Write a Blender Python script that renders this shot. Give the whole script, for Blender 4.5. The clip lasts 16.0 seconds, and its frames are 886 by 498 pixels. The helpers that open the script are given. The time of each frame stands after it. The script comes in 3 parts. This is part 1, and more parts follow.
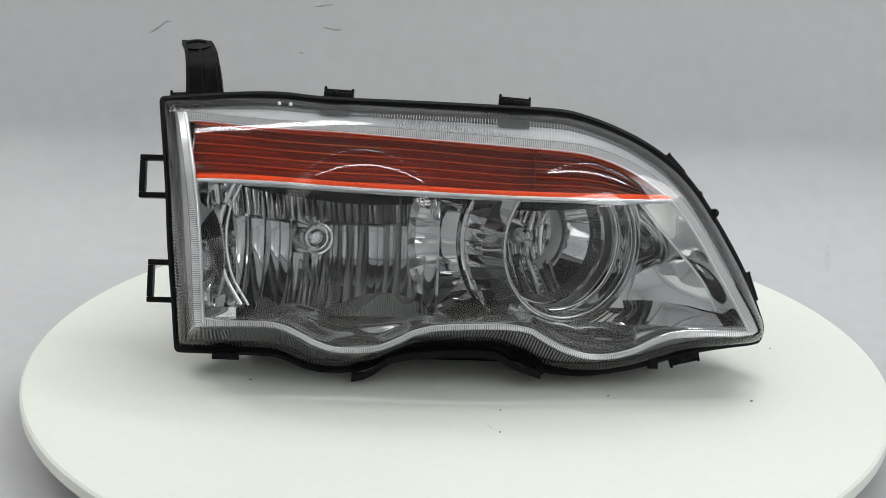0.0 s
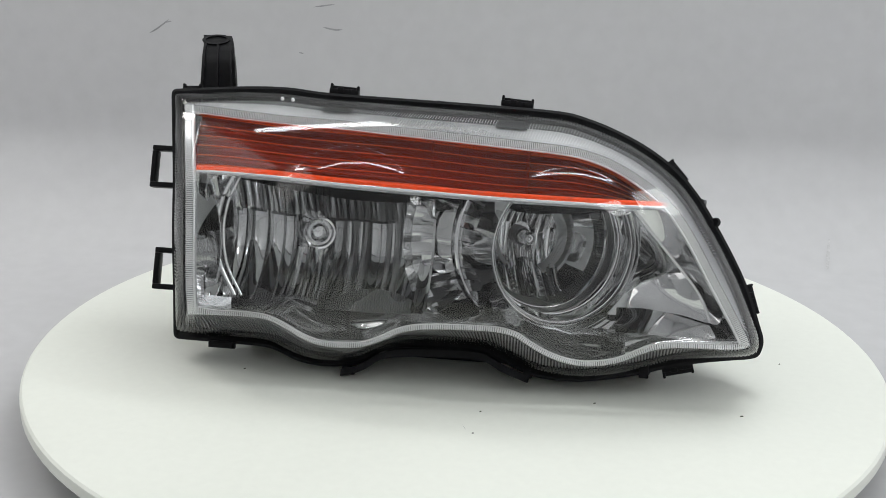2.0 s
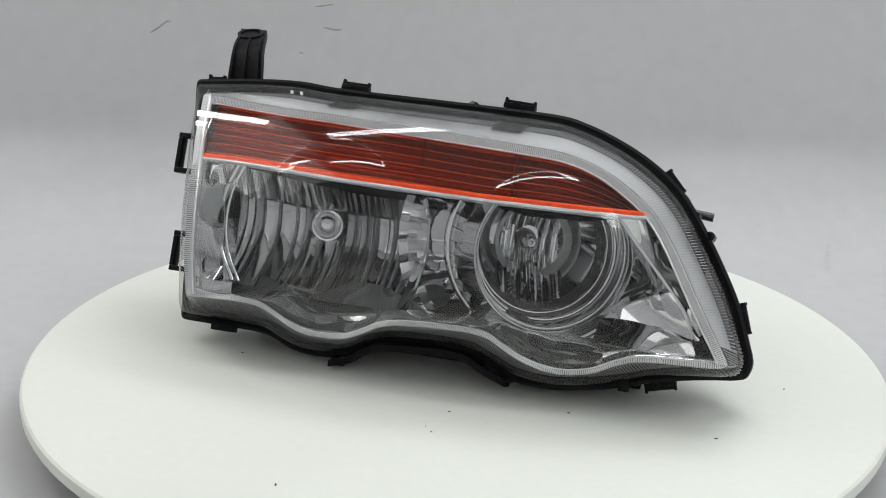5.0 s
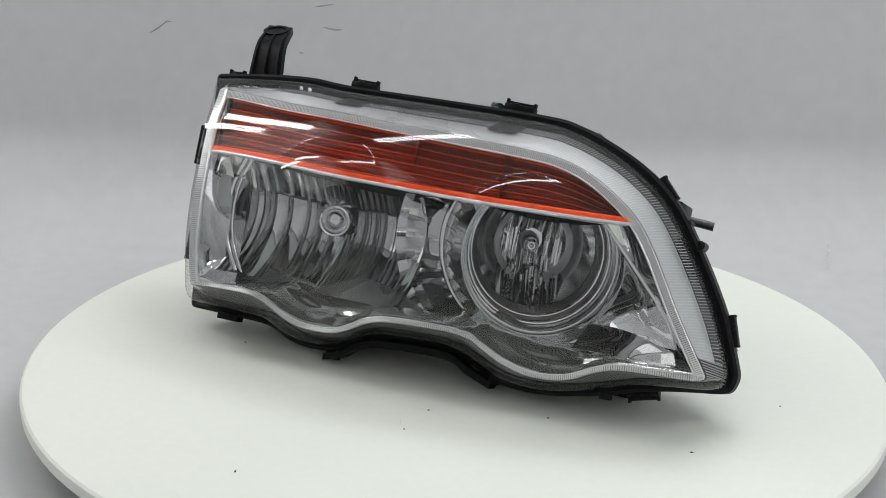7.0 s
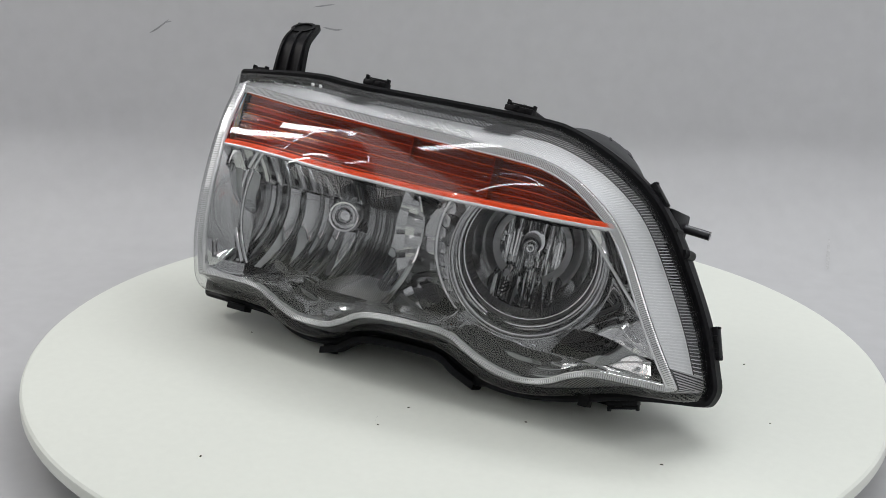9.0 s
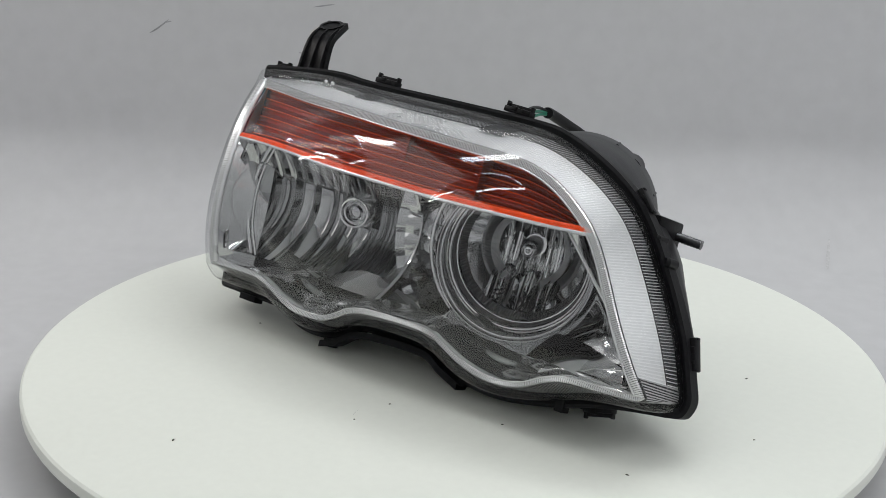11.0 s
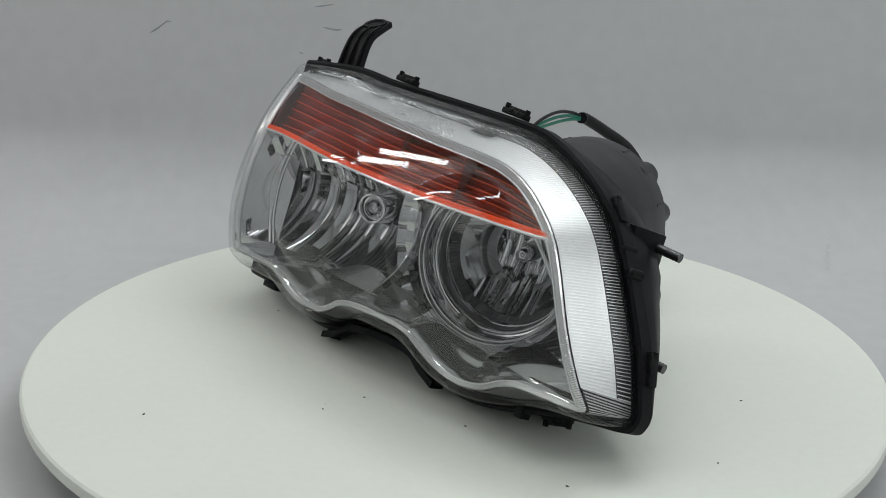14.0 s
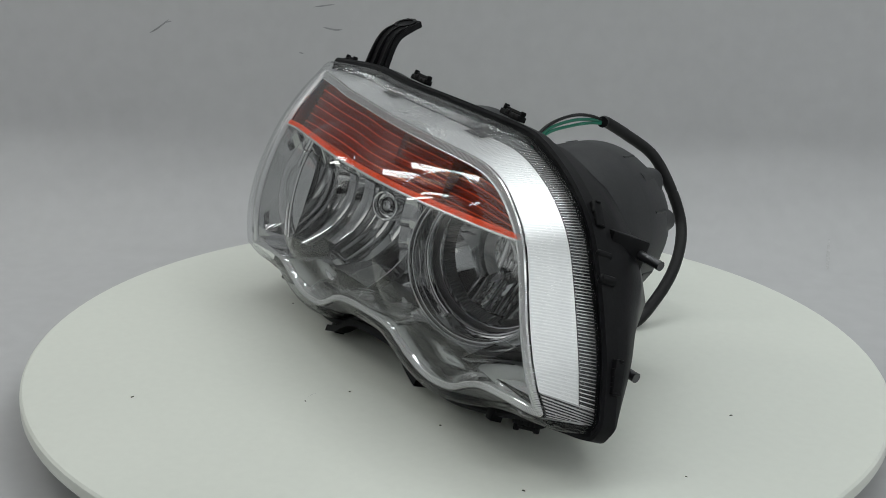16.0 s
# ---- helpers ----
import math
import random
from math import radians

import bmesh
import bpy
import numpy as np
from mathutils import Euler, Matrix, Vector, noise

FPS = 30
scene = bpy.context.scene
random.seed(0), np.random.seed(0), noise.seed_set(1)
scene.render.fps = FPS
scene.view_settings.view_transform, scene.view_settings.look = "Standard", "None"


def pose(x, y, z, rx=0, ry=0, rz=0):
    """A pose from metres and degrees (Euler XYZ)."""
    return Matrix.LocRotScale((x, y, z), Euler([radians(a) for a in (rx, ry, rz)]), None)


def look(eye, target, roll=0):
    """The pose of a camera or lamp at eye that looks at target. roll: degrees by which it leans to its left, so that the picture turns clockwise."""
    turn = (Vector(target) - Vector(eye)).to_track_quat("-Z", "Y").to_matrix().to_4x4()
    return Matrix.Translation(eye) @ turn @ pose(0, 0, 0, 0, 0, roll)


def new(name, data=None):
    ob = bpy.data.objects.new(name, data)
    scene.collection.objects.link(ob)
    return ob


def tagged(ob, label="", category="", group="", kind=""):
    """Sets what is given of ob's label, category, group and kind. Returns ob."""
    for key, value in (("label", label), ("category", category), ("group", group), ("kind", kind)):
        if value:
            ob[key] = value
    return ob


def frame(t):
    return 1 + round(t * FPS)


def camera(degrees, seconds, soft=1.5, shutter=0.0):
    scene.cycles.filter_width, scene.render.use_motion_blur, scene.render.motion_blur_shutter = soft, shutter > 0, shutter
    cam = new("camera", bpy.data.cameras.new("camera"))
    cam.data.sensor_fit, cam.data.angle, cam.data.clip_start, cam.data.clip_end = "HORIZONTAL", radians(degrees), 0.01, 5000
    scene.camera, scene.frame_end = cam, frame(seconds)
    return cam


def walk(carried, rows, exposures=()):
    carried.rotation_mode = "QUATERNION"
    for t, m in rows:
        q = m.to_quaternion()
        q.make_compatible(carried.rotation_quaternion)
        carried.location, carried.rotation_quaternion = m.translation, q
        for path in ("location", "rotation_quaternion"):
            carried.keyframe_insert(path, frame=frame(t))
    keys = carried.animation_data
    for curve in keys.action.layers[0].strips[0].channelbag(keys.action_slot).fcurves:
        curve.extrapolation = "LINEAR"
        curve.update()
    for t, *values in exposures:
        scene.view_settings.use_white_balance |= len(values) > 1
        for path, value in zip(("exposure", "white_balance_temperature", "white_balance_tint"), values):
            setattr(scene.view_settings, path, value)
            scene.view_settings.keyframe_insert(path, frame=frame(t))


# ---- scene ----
cam = camera(37.82, 16.0, soft=0.8)
EYE = Vector((0.0, -1.0918, 0.4543))
AHEAD = Vector((-0.01204, 0.94986, -0.31243))
CAM_POSE = look(EYE, EYE + AHEAD, 1.27)
walk(cam, [(0.0, CAM_POSE), (16.0, CAM_POSE)],
     exposures=[(0.0, 0.07, 6500, 8), (4.0, 0.06, 6500, 9), (6.5, -0.03, 6495, 8), (8.0, -0.02, 6490, 8), (8.5, -0.10, 6490, 10), (9.0, -0.12, 6490, 10), (11.5, -0.15, 6470, 8), (12.0, -0.31, 6460, 6),
                (13.0, -0.35, 6460, 6), (14.5, -0.39, 6455, 5), (15.5, -0.50, 6450, 5), (16.0, -0.54, 6450, 5)])

# ---- light: two tubes hung over the table, a bounce from the white room ----
world = bpy.data.worlds.new("room_air")
scene.world = world
world.use_nodes = True
world.node_tree.nodes["Background"].inputs["Color"].default_value = (0.75, 0.8, 0.85, 1)
world.node_tree.nodes["Background"].inputs["Strength"].default_value = 0.25


def tube_light(name, x, y, z, long, wide, watts, aim, colour, roll=0):
    data = bpy.data.lights.new(name, "AREA")
    data.shape, data.size, data.size_y = "RECTANGLE", long, wide
    data.energy, data.color = watts, colour
    ob = new(name, data)
    ob.matrix_world = look((x, y, z), aim, roll)
    return ob


# a pair of thin tubes at one side, two lamps above the table, and a broad soft lamp at the tubes' side
tube_light("tube_light", -0.95, 0.36, 1.05, 0.34, 0.055, 1.5, (-0.1, 0.0, 0.1), (1.0, 0.97, 0.93), 62)
tube_light("tube_light", -1.10, 0.42, 0.92, 0.34, 0.055, 1.5, (-0.1, 0.0, 0.1), (1.0, 0.97, 0.93), 62)
tube_light("table_lamp", 0.30, 0.46, 1.40, 1.3, 0.14, 8.2, (0.15, 0.0, 0.0), (0.97, 0.99, 1.0))
tube_light("table_lamp", 0.10, 0.06, 1.85, 2.4, 0.07, 9.0, (0.10, -0.01, 0.0), (0.97, 0.99, 1.0))
tube_light("side_lamp", -1.60, -0.10, 1.35, 1.2, 1.2, 5.4, (0.0, 0.0, 0.1), (1.0, 0.97, 0.94))
tube_light("side_lamp", 1.50, -0.42, 0.85, 0.9, 0.6, 2.2, (0.0, 0.0, 0.1), (0.97, 0.99, 1.0))


# added fill lamp, unseen: brightens the chrome and shelf from the camera's side
tube_light("fill_lamp", 1.25, -1.15, 2.17, 0.8, 0.8, 11.5, (1.05, -1.0, 0.0), (0.98, 0.99, 1.0))


# ---- materials ----
def nodes_of(name):
    m = bpy.data.materials.new(name)
    m.use_nodes = True
    return m, m.node_tree.nodes, m.node_tree.links


def plain(name, colour, rough=0.4, metal=0.0, grain=0.15, scale=60.0, bump=0.1, coat=0.0, rough_var=0.1, coarse=6.0, spec=0.5):
    """Principled surface with colour and roughness that vary at two scales, and a fine relief."""
    m, n, l = nodes_of(name)
    b = n["Principled BSDF"]
    b.inputs["Metallic"].default_value = metal
    b.inputs["Coat Weight"].default_value = coat
    b.inputs["Specular IOR Level"].default_value = spec
    tc = n.new("ShaderNodeTexCoord")
    fine, wide = n.new("ShaderNodeTexNoise"), n.new("ShaderNodeTexNoise")
    fine.inputs["Scale"].default_value, wide.inputs["Scale"].default_value = scale * 4, coarse
    fine.inputs["Detail"].default_value = wide.inputs["Detail"].default_value = 4
    for t in (fine, wide):
        l.new(tc.outputs["Object"], t.inputs["Vector"])
    add = n.new("ShaderNodeMath")
    add.operation = "ADD"
    l.new(fine.outputs["Fac"], add.inputs[0])
    l.new(wide.outputs["Fac"], add.inputs[1])
    ramp = n.new("ShaderNodeMapRange")
    ramp.inputs["From Min"].default_value, ramp.inputs["From Max"].default_value = 0.6, 1.4
    ramp.inputs["To Min"].default_value, ramp.inputs["To Max"].default_value = 1 - grain, 1 + grain
    l.new(add.outputs[0], ramp.inputs["Value"])
    mul = n.new("ShaderNodeVectorMath")
    mul.operation = "SCALE"
    mul.inputs[0].default_value = colour
    l.new(ramp.outputs[0], mul.inputs["Scale"])
    l.new(mul.outputs[0], b.inputs["Base Color"])
    rr = n.new("ShaderNodeMapRange")
    rr.inputs["From Min"].default_value, rr.inputs["From Max"].default_value = 0.3, 0.7
    rr.inputs["To Min"].default_value, rr.inputs["To Max"].default_value = max(0.01, rough - rough_var), rough + rough_var
    l.new(wide.outputs["Fac"], rr.inputs["Value"])
    l.new(rr.outputs[0], b.inputs["Roughness"])
    if bump:
        bp = n.new("ShaderNodeBump")
        bp.inputs["Strength"].default_value, bp.inputs["Distance"].default_value = bump, 0.0006
        l.new(fine.outputs["Fac"], bp.inputs["Height"])
        l.new(bp.outputs[0], b.inputs["Normal"])
    return m


def clear(name, tint, rough=0.02, ior=1.5, relief=0.0, scale=120.0, haze=0.0):
    """A thin sheet of clear plastic: lets light through, shines more towards its edges."""
    m, n, l = nodes_of(name)
    n.remove(n["Principled BSDF"])
    out = n["Material Output"]
    tr, gl, lw, mix = (n.new("ShaderNode" + k) for k in ("BsdfTransparent", "BsdfGlossy", "LayerWeight", "MixShader"))
    power, fr = n.new("ShaderNodeMath"), n.new("ShaderNodeMath")
    power.operation, fr.operation = "POWER", "MULTIPLY_ADD"
    straight = 1.5 * ((ior - 1) / (ior + 1)) ** 2
    power.inputs[1].default_value = 5.0
    fr.inputs[1].default_value, fr.inputs[2].default_value = 1 - straight, straight
    lw.inputs["Blend"].default_value = 0.5
    l.new(lw.outputs["Facing"], power.inputs[0])
    l.new(power.outputs[0], fr.inputs[0])
    tr.inputs["Color"].default_value = (*tint, 1)
    gl.inputs["Roughness"].default_value = rough
    if relief:
        tc, nz, bp = n.new("ShaderNodeTexCoord"), n.new("ShaderNodeTexNoise"), n.new("ShaderNodeBump")
        nz.inputs["Scale"].default_value = scale
        bp.inputs["Strength"].default_value, bp.inputs["Distance"].default_value = relief, 0.0005
        l.new(tc.outputs["Object"], nz.inputs["Vector"])
        l.new(nz.outputs["Fac"], bp.inputs["Height"])
        l.new(bp.outputs[0], gl.inputs["Normal"])
        l.new(bp.outputs[0], lw.inputs["Normal"])
    l.new(fr.outputs[0], mix.inputs["Fac"])
    l.new(tr.outputs[0], mix.inputs[1])
    l.new(gl.outputs[0], mix.inputs[2])
    top = mix
    if haze:
        df, veil = n.new("ShaderNodeBsdfDiffuse"), n.new("ShaderNodeMixShader")
        df.inputs["Color"].default_value = (0.9, 0.91, 0.92, 1)
        veil.inputs["Fac"].default_value = haze
        l.new(mix.outputs[0], veil.inputs[1])
        l.new(df.outputs[0], veil.inputs[2])
        top = veil
    l.new(top.outputs[0], out.inputs["Surface"])
    return m


M_CLEAR = clear("clear_polycarbonate", (0.92, 0.925, 0.93), 0.03, 1.50, 0.03, 40)
M_FLUTED = clear("fluted_polycarbonate", (0.975, 0.978, 0.98), 0.08, 1.36, haze=0.006)
M_AMBER = clear("amber_plastic", (1.0, 0.20, 0.035), 0.05, 1.08)
M_AMBER_EDGE = plain("amber_edge", (0.90, 0.075, 0.008), 0.30, 0, 0.4, 60, 0.05, spec=0.1)
M_CHROME = plain("vacuum_chrome", (0.72, 0.723, 0.726), 0.045, 1.0, 0.05, 40, 0.02, rough_var=0.025, coarse=14)
M_SATIN = plain("satin_chrome", (0.70, 0.705, 0.71), 0.22, 1.0, 0.08, 40, 0.08, rough_var=0.06, coarse=14)
M_TRIM = plain("bright_trim", (0.86, 0.863, 0.866), 0.20, 0.60, 0.05, 60, 0.05, rough_var=0.05)
M_LIT_RIDGE = plain("lit_ridge", (0.96, 0.93, 0.88), 0.3, 0.0, 0.1, 60, 0.05)
M_SILVER = plain("silver_paint", (0.86, 0.87, 0.88), 0.32, 0.35, 0.06, 60, 0.08)
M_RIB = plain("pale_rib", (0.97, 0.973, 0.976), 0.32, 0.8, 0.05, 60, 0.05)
M_SKIRT = plain("skirt_silver", (0.86, 0.863, 0.866), 0.34, 0.85, 0.05, 60, 0.08)
M_SHELF = plain("shelf_silver", (0.64, 0.645, 0.65), 0.09, 0.92, 0.06, 40, 0.06, rough_var=0.06, coarse=14)
M_BOWL = plain("bowl_chrome", (0.52, 0.523, 0.526), 0.045, 1.0, 0.05, 40, 0.02, rough_var=0.03, coarse=14)
M_DEEP = plain("deep_chrome", (0.76, 0.763, 0.766), 0.06, 1.0, 0.05, 40, 0.03, rough_var=0.03, coarse=14)
M_SHADED_RIB = plain("shaded_rib", (0.50, 0.505, 0.51), 0.3, 0.6, 0.1, 60, 0.05)
M_STEP_SHADED = plain("shaded_silver", (0.22, 0.217, 0.213), 0.38, 0.85, 0.20, 40, 0.06, rough_var=0.06, coarse=30)
M_FOOT = plain("foot_grey", (0.03, 0.031, 0.033), 0.3, 0.2, 0.08, 60, 0.06)
# dark grey that stands for shade and dark reflections in grooves and clip shadows
M_SHADE = plain("shade_grey", (0.035, 0.035, 0.037), 0.4, 0.5, 0.1, 60, 0.05)
M_FOOTRIB = plain("clear_rib", (0.80, 0.81, 0.82), 0.2, 0.3, 0.1, 60, 0.05)
M_DARKRIB = plain("smoked_liner", (0.17, 0.173, 0.176), 0.3, 0.7, 0.1, 60, 0.05)
M_BLACK = plain("black_plastic", (0.009, 0.009, 0.010), 0.40, 0, 0.3, 90, 0.2, rough_var=0.1, spec=0.09)
M_GREY = plain("dark_grey_plastic", (0.026, 0.027, 0.029), 0.5, 0, 0.2, 80, 0.3, rough_var=0.1, spec=0.3)
M_RUBBER = plain("cable_rubber", (0.010, 0.010, 0.011), 0.45, 0, 0.3, 120, 0.2, spec=0.25)
M_GREEN = plain("green_wire", (0.01, 0.16, 0.10), 0.4, 0, 0.1, 120, 0.1)
M_STEEL = plain("zinc_steel", (0.09, 0.09, 0.095), 0.35, 0.8, 0.2, 120, 0.2)
M_DISC = plain("turntable_white", (0.76, 0.78, 0.72), 0.42, 0, 0.025, 30, 0.04, rough_var=0.06, coarse=3)
M_PAPER = plain("backdrop_white", (0.485, 0.485, 0.495), 0.75, 0, 0.05, 12, 0.02, coarse=2.5)
M_CEIL = plain("ceiling_paint", (0.84, 0.84, 0.84), 0.8, 0, 0.04, 10, 0.1)
M_GREYWALL = plain("grey_wall_paint", (0.82, 0.82, 0.82), 0.8, 0, 0.08, 10, 0.1)
M_ROOM = plain("room_paint", (0.82, 0.82, 0.82), 0.8, 0, 0.06, 10, 0.1)
M_SCUFF_PALE = plain("scuff_pale", (0.46, 0.46, 0.465), 0.8, 0, 0.3, 60, 0.1)
M_SCUFF = plain("scuff_grey", (0.30, 0.30, 0.31), 0.8, 0, 0.3, 60, 0.1)
M_MARK = clear("frosted_mark", (0.80, 0.80, 0.81), 0.4, 1.5)
M_DUST = plain("dust_dark", (0.08, 0.075, 0.06), 0.9, 0, 0.2, 60, 0.1)
M_BASE = plain("base_white", (0.55, 0.55, 0.56), 0.5, 0, 0.05, 40, 0.05)


# ---- shape tools ----
def part(name, bm, material, parent=None, label="", smooth=False, away=None):
    """Links a bmesh as one mesh object under a thing or a part."""
    me = bpy.data.meshes.new(name)
    bmesh.ops.recalc_face_normals(bm, faces=bm.faces)
    if away is not None and sum((fc.calc_center_median() - Vector(away)).dot(fc.normal) * fc.calc_area() for fc in bm.faces) < 0:
        bmesh.ops.reverse_faces(bm, faces=bm.faces)
    if smooth:
        for fc in bm.faces:
            fc.smooth = True
    bm.to_mesh(me)
    bm.free()
    me.materials.append(material)
    ob = new(name, me)
    ob.parent = parent
    if label:
        tagged(ob, label)
    return ob


def auto_smooth(ob, degrees=35):
    """Smooth shading with the sharp edges kept."""
    me = ob.data
    for fc in me.polygons:
        fc.use_smooth = True
    me.set_sharp_from_angle(angle=radians(degrees))
    return ob


def catmull(pts, n):
    """n points, evenly spaced, along a smooth open curve through pts."""
    p = np.array(pts, float)
    q = np.vstack([2 * p[0] - p[1], p, 2 * p[-1] - p[-2]])
    t = np.linspace(0, 1, 24, endpoint=False)[:, None]
    out = []
    for i in range(1, len(q) - 2):
        a, b, c, d = q[i - 1], q[i], q[i + 1], q[i + 2]
        out.append(0.5 * (2 * b + (c - a) * t + (2 * a - 5 * b + 4 * c - d) * t ** 2 + (3 * b - a - 3 * c + d) * t ** 3))
    out = np.vstack(out + [p[-1:]])
    s = np.r_[0, np.cumsum(np.linalg.norm(np.diff(out, axis=0), axis=1))]
    g = np.linspace(0, s[-1], n)
    return np.stack([np.interp(g, s, out[:, k]) for k in range(out.shape[1])], 1)


def outline(top, bottom, left, counts, ease=2):
    """A closed outline out of three sides that share their corners."""
    c = np.vstack([catmull(s, k + 1)[:-1] for s, k in zip((top, bottom, left), counts)])
    for _ in range(ease):
        c = 0.25 * np.roll(c, 1, 0) + 0.5 * c + 0.25 * np.roll(c, -1, 0)
    return c


def inset(c, d):
    """The outline moved inwards by d."""
    t = np.roll(c, -6, 0) - np.roll(c, 6, 0)
    t /= np.linalg.norm(t, axis=1)[:, None]
    n = np.stack([t[:, 1], -t[:, 0]], 1)
    return c + n * np.reshape(d, (-1, 1))


def X(u, v, w):
    """A place on the lamp: u along it, v up its leaning back plate, w out of the plate; in metres."""
    return Vector((u, -0.08 + 0.387 * v - 0.922 * w, 0.922 * v + 0.387 * w))


def inner_lift(u):
    """The bezel's inner end comes forward, close under the lens."""
    k = min(1.0, max(0.0, (-0.185 - u) / 0.05))
    return 0.006 * k * k * (3 - 2 * k)


def face_w(u, v):
    """How far the bezel's front stands out of the back plate."""
    k = min(1.0, max(0.0, (0.155 - v) / 0.10))
    foot = min(0.012, (0.42 if u > 0.01 else 0.30) * (u - 0.01) ** 2 - 0.011) * k * k * (3 - 2 * k)
    return 0.077 - 3.1 * (v - 0.12) ** 2 - 0.6 * (u + 0.03) ** 2 + inner_lift(u) + foot


def lens_w(u, v):
    """The lens's front: the bezel's sweep, with a shallow dome over each bowl."""
    w = face_w(u, v) + 0.008 - 0.85 * inner_lift(u)
    for cu, cv, r, high in ((-0.080, 0.123, 0.066, 0.009), (0.101, 0.120, 0.064, 0.006)):
        d = ((u - cu) ** 2 + (v - cv) ** 2) / (r * r)
        if d < 1:
            w += high * (1 - d * d)
    return w


def loft(bm, rings, closed=True):
    """Faces between rings of points that have the same count."""
    rows = [[bm.verts.new(p) for p in r] for r in rings]
    n = len(rows[0])
    for a, b in zip(rows, rows[1:]):
        for i in range(n if closed else n - 1):
            j = (i + 1) % n
            bm.faces.new((a[i], a[j], b[j], b[i]))
    return rows


def sweep(bm, path, radius, sides=10, cap=True):
    """A round rod along a path of points."""
    pts = [Vector(p) for p in path]
    rings = []
    up = Vector((0, 0, 1))
    for i, p in enumerate(pts):
        t = (pts[min(i + 1, len(pts) - 1)] - pts[max(i - 1, 0)]).normalized()
        a = t.cross(up if abs(t.z) < 0.9 else Vector((1, 0, 0))).normalized()
        b = t.cross(a)
        r = radius[i] if isinstance(radius, (list, tuple)) else radius
        rings.append([p + r * (a * math.cos(k * math.tau / sides) + b * math.sin(k * math.tau / sides)) for k in range(sides)])
    rows = loft(bm, rings)
    if cap:
        bm.faces.new(rows[0])
        bm.faces.new(rows[-1])


def block(bm, place, size, turn=(0, 0, 0), bevel=0.0008, to=None):
    """A box with bevelled edges; in lamp directions u, v, w when to is X."""
    geo = bmesh.ops.create_cube(bm, size=1)
    vs = geo["verts"]
    m = Matrix.LocRotScale(place, Euler([radians(a) for a in turn]), size)
    es = list({e for q in vs for e in q.link_edges})
    bmesh.ops.transform(bm, matrix=m, verts=vs)
    if bevel:
        made = bmesh.ops.bevel(bm, geom=es, offset=bevel, segments=2, affect="EDGES", profile=0.5)
        vs = list({q for fc in made["faces"] for q in fc.verts} | {q for q in vs if q.is_valid})
    if to:
        seen = set()
        stack = list(vs)
        while stack:
            q = stack.pop()
            if q in seen:
                continue
            seen.add(q)
            stack.extend(e.other_vert(q) for e in q.link_edges)
        for q in seen:
            q.co = to(*q.co)


# ---- the place ----
def build_backdrop():
    bm = bmesh.new()
    prof = [(-1.6, -0.045), (0.36, -0.045)]
    for k in range(1, 13):
        a = k / 12 * radians(84)
        prof.append((0.36 + 0.15 * math.sin(a), -0.045 + 0.15 * (1 - math.cos(a))))
    prof += [(0.53, 0.30), (0.56, 0.8), (0.62, 1.6)]
    xs = np.linspace(-1.79, 1.79, 61)
    rings = [[(x, y + 0.012 * noise.noise(Vector((x * 1.5, y, z * 1.2))) * (z > 0.05), z) for x in xs] for y, z in prof]
    loft(bm, rings, closed=False)
    ob = part("backdrop", bm, M_PAPER, smooth=True)
    for pts, wide in (([(-0.392, 0.199), (-0.380, 0.206), (-0.366, 0.217)], 0.0012), ([(-0.372, 0.213), (-0.362, 0.215)], 0.0009), ([(-0.176, 0.212), (-0.160, 0.209), (-0.150, 0.2095)], 0.0011),
                      ([(-0.205, 0.180), (-0.199, 0.179)], 0.0008), ([(-0.187, 0.236), (-0.160, 0.240)], 0.0009), ([(0.318, 0.002), (0.324, 0.002)], 0.0010)):
        bm = bmesh.new()
        p = catmull(pts, 12)
        loft(bm, [[(x, 0.5165 + 0.062 * (z - 0.105) - 0.012, z + e * wide * (1 - abs(2 * i / 11 - 1) ** 3)) for i, (x, z) in enumerate(p)] for e in (-1, 1)], closed=False)
        part("scuff", bm, M_SCUFF, ob)
    bm = bmesh.new()
    loft(bm, [[(0.4405 + 0.26 * (y - 0.375) + e * 0.0022 * (0.4 + 0.6 * math.sin((y - 0.37) * 46)), y, 0.1056 - math.sqrt(0.0225 - (y - 0.36) ** 2) + 0.0010) for y in np.linspace(0.375, 0.437, 14)] for e in (-1, 1)], closed=False)
    part("scuff", bm, M_SCUFF_PALE, ob)
    tagged(ob, "seamless white paper sweep curving up behind the turntable", "backdrop", kind="structure")
    for n, (p, q, r) in enumerate((((-1.8, 1.8), (-1.8, -1.7), (-0.9, 2.2)), ((-1.9, -1.8), (-1.8, 0.9), (-0.9, 2.2)), ((1.8, 1.9), (-1.8, 0.9), (-0.9, 2.2)))):
        geo = bmesh.new()
        block(geo, (sum(p) / 2, sum(q) / 2, sum(r) / 2), (p[1] - p[0], q[1] - q[0], r[1] - r[0]), bevel=0)
        tagged(part("wall_%d" % (n + 1), geo, M_ROOM if n else M_GREYWALL), "plain pale grey painted room wall" if n else "plain mid grey painted room wall", "wall", kind="structure")
    geo = bmesh.new()
    block(geo, (0, -0.45, 2.25), (3.8, 2.8, 0.1), bevel=0)
    tagged(part("ceiling", geo, M_CEIL), "plain pale grey ceiling over the table", "ceiling", kind="structure")
    geo = bmesh.new()
    block(geo, (0, -0.45, -0.95), (3.8, 2.8, 0.1), bevel=0)
    tagged(part("floor", geo, M_ROOM), "plain grey room floor below the table", "floor", kind="structure")


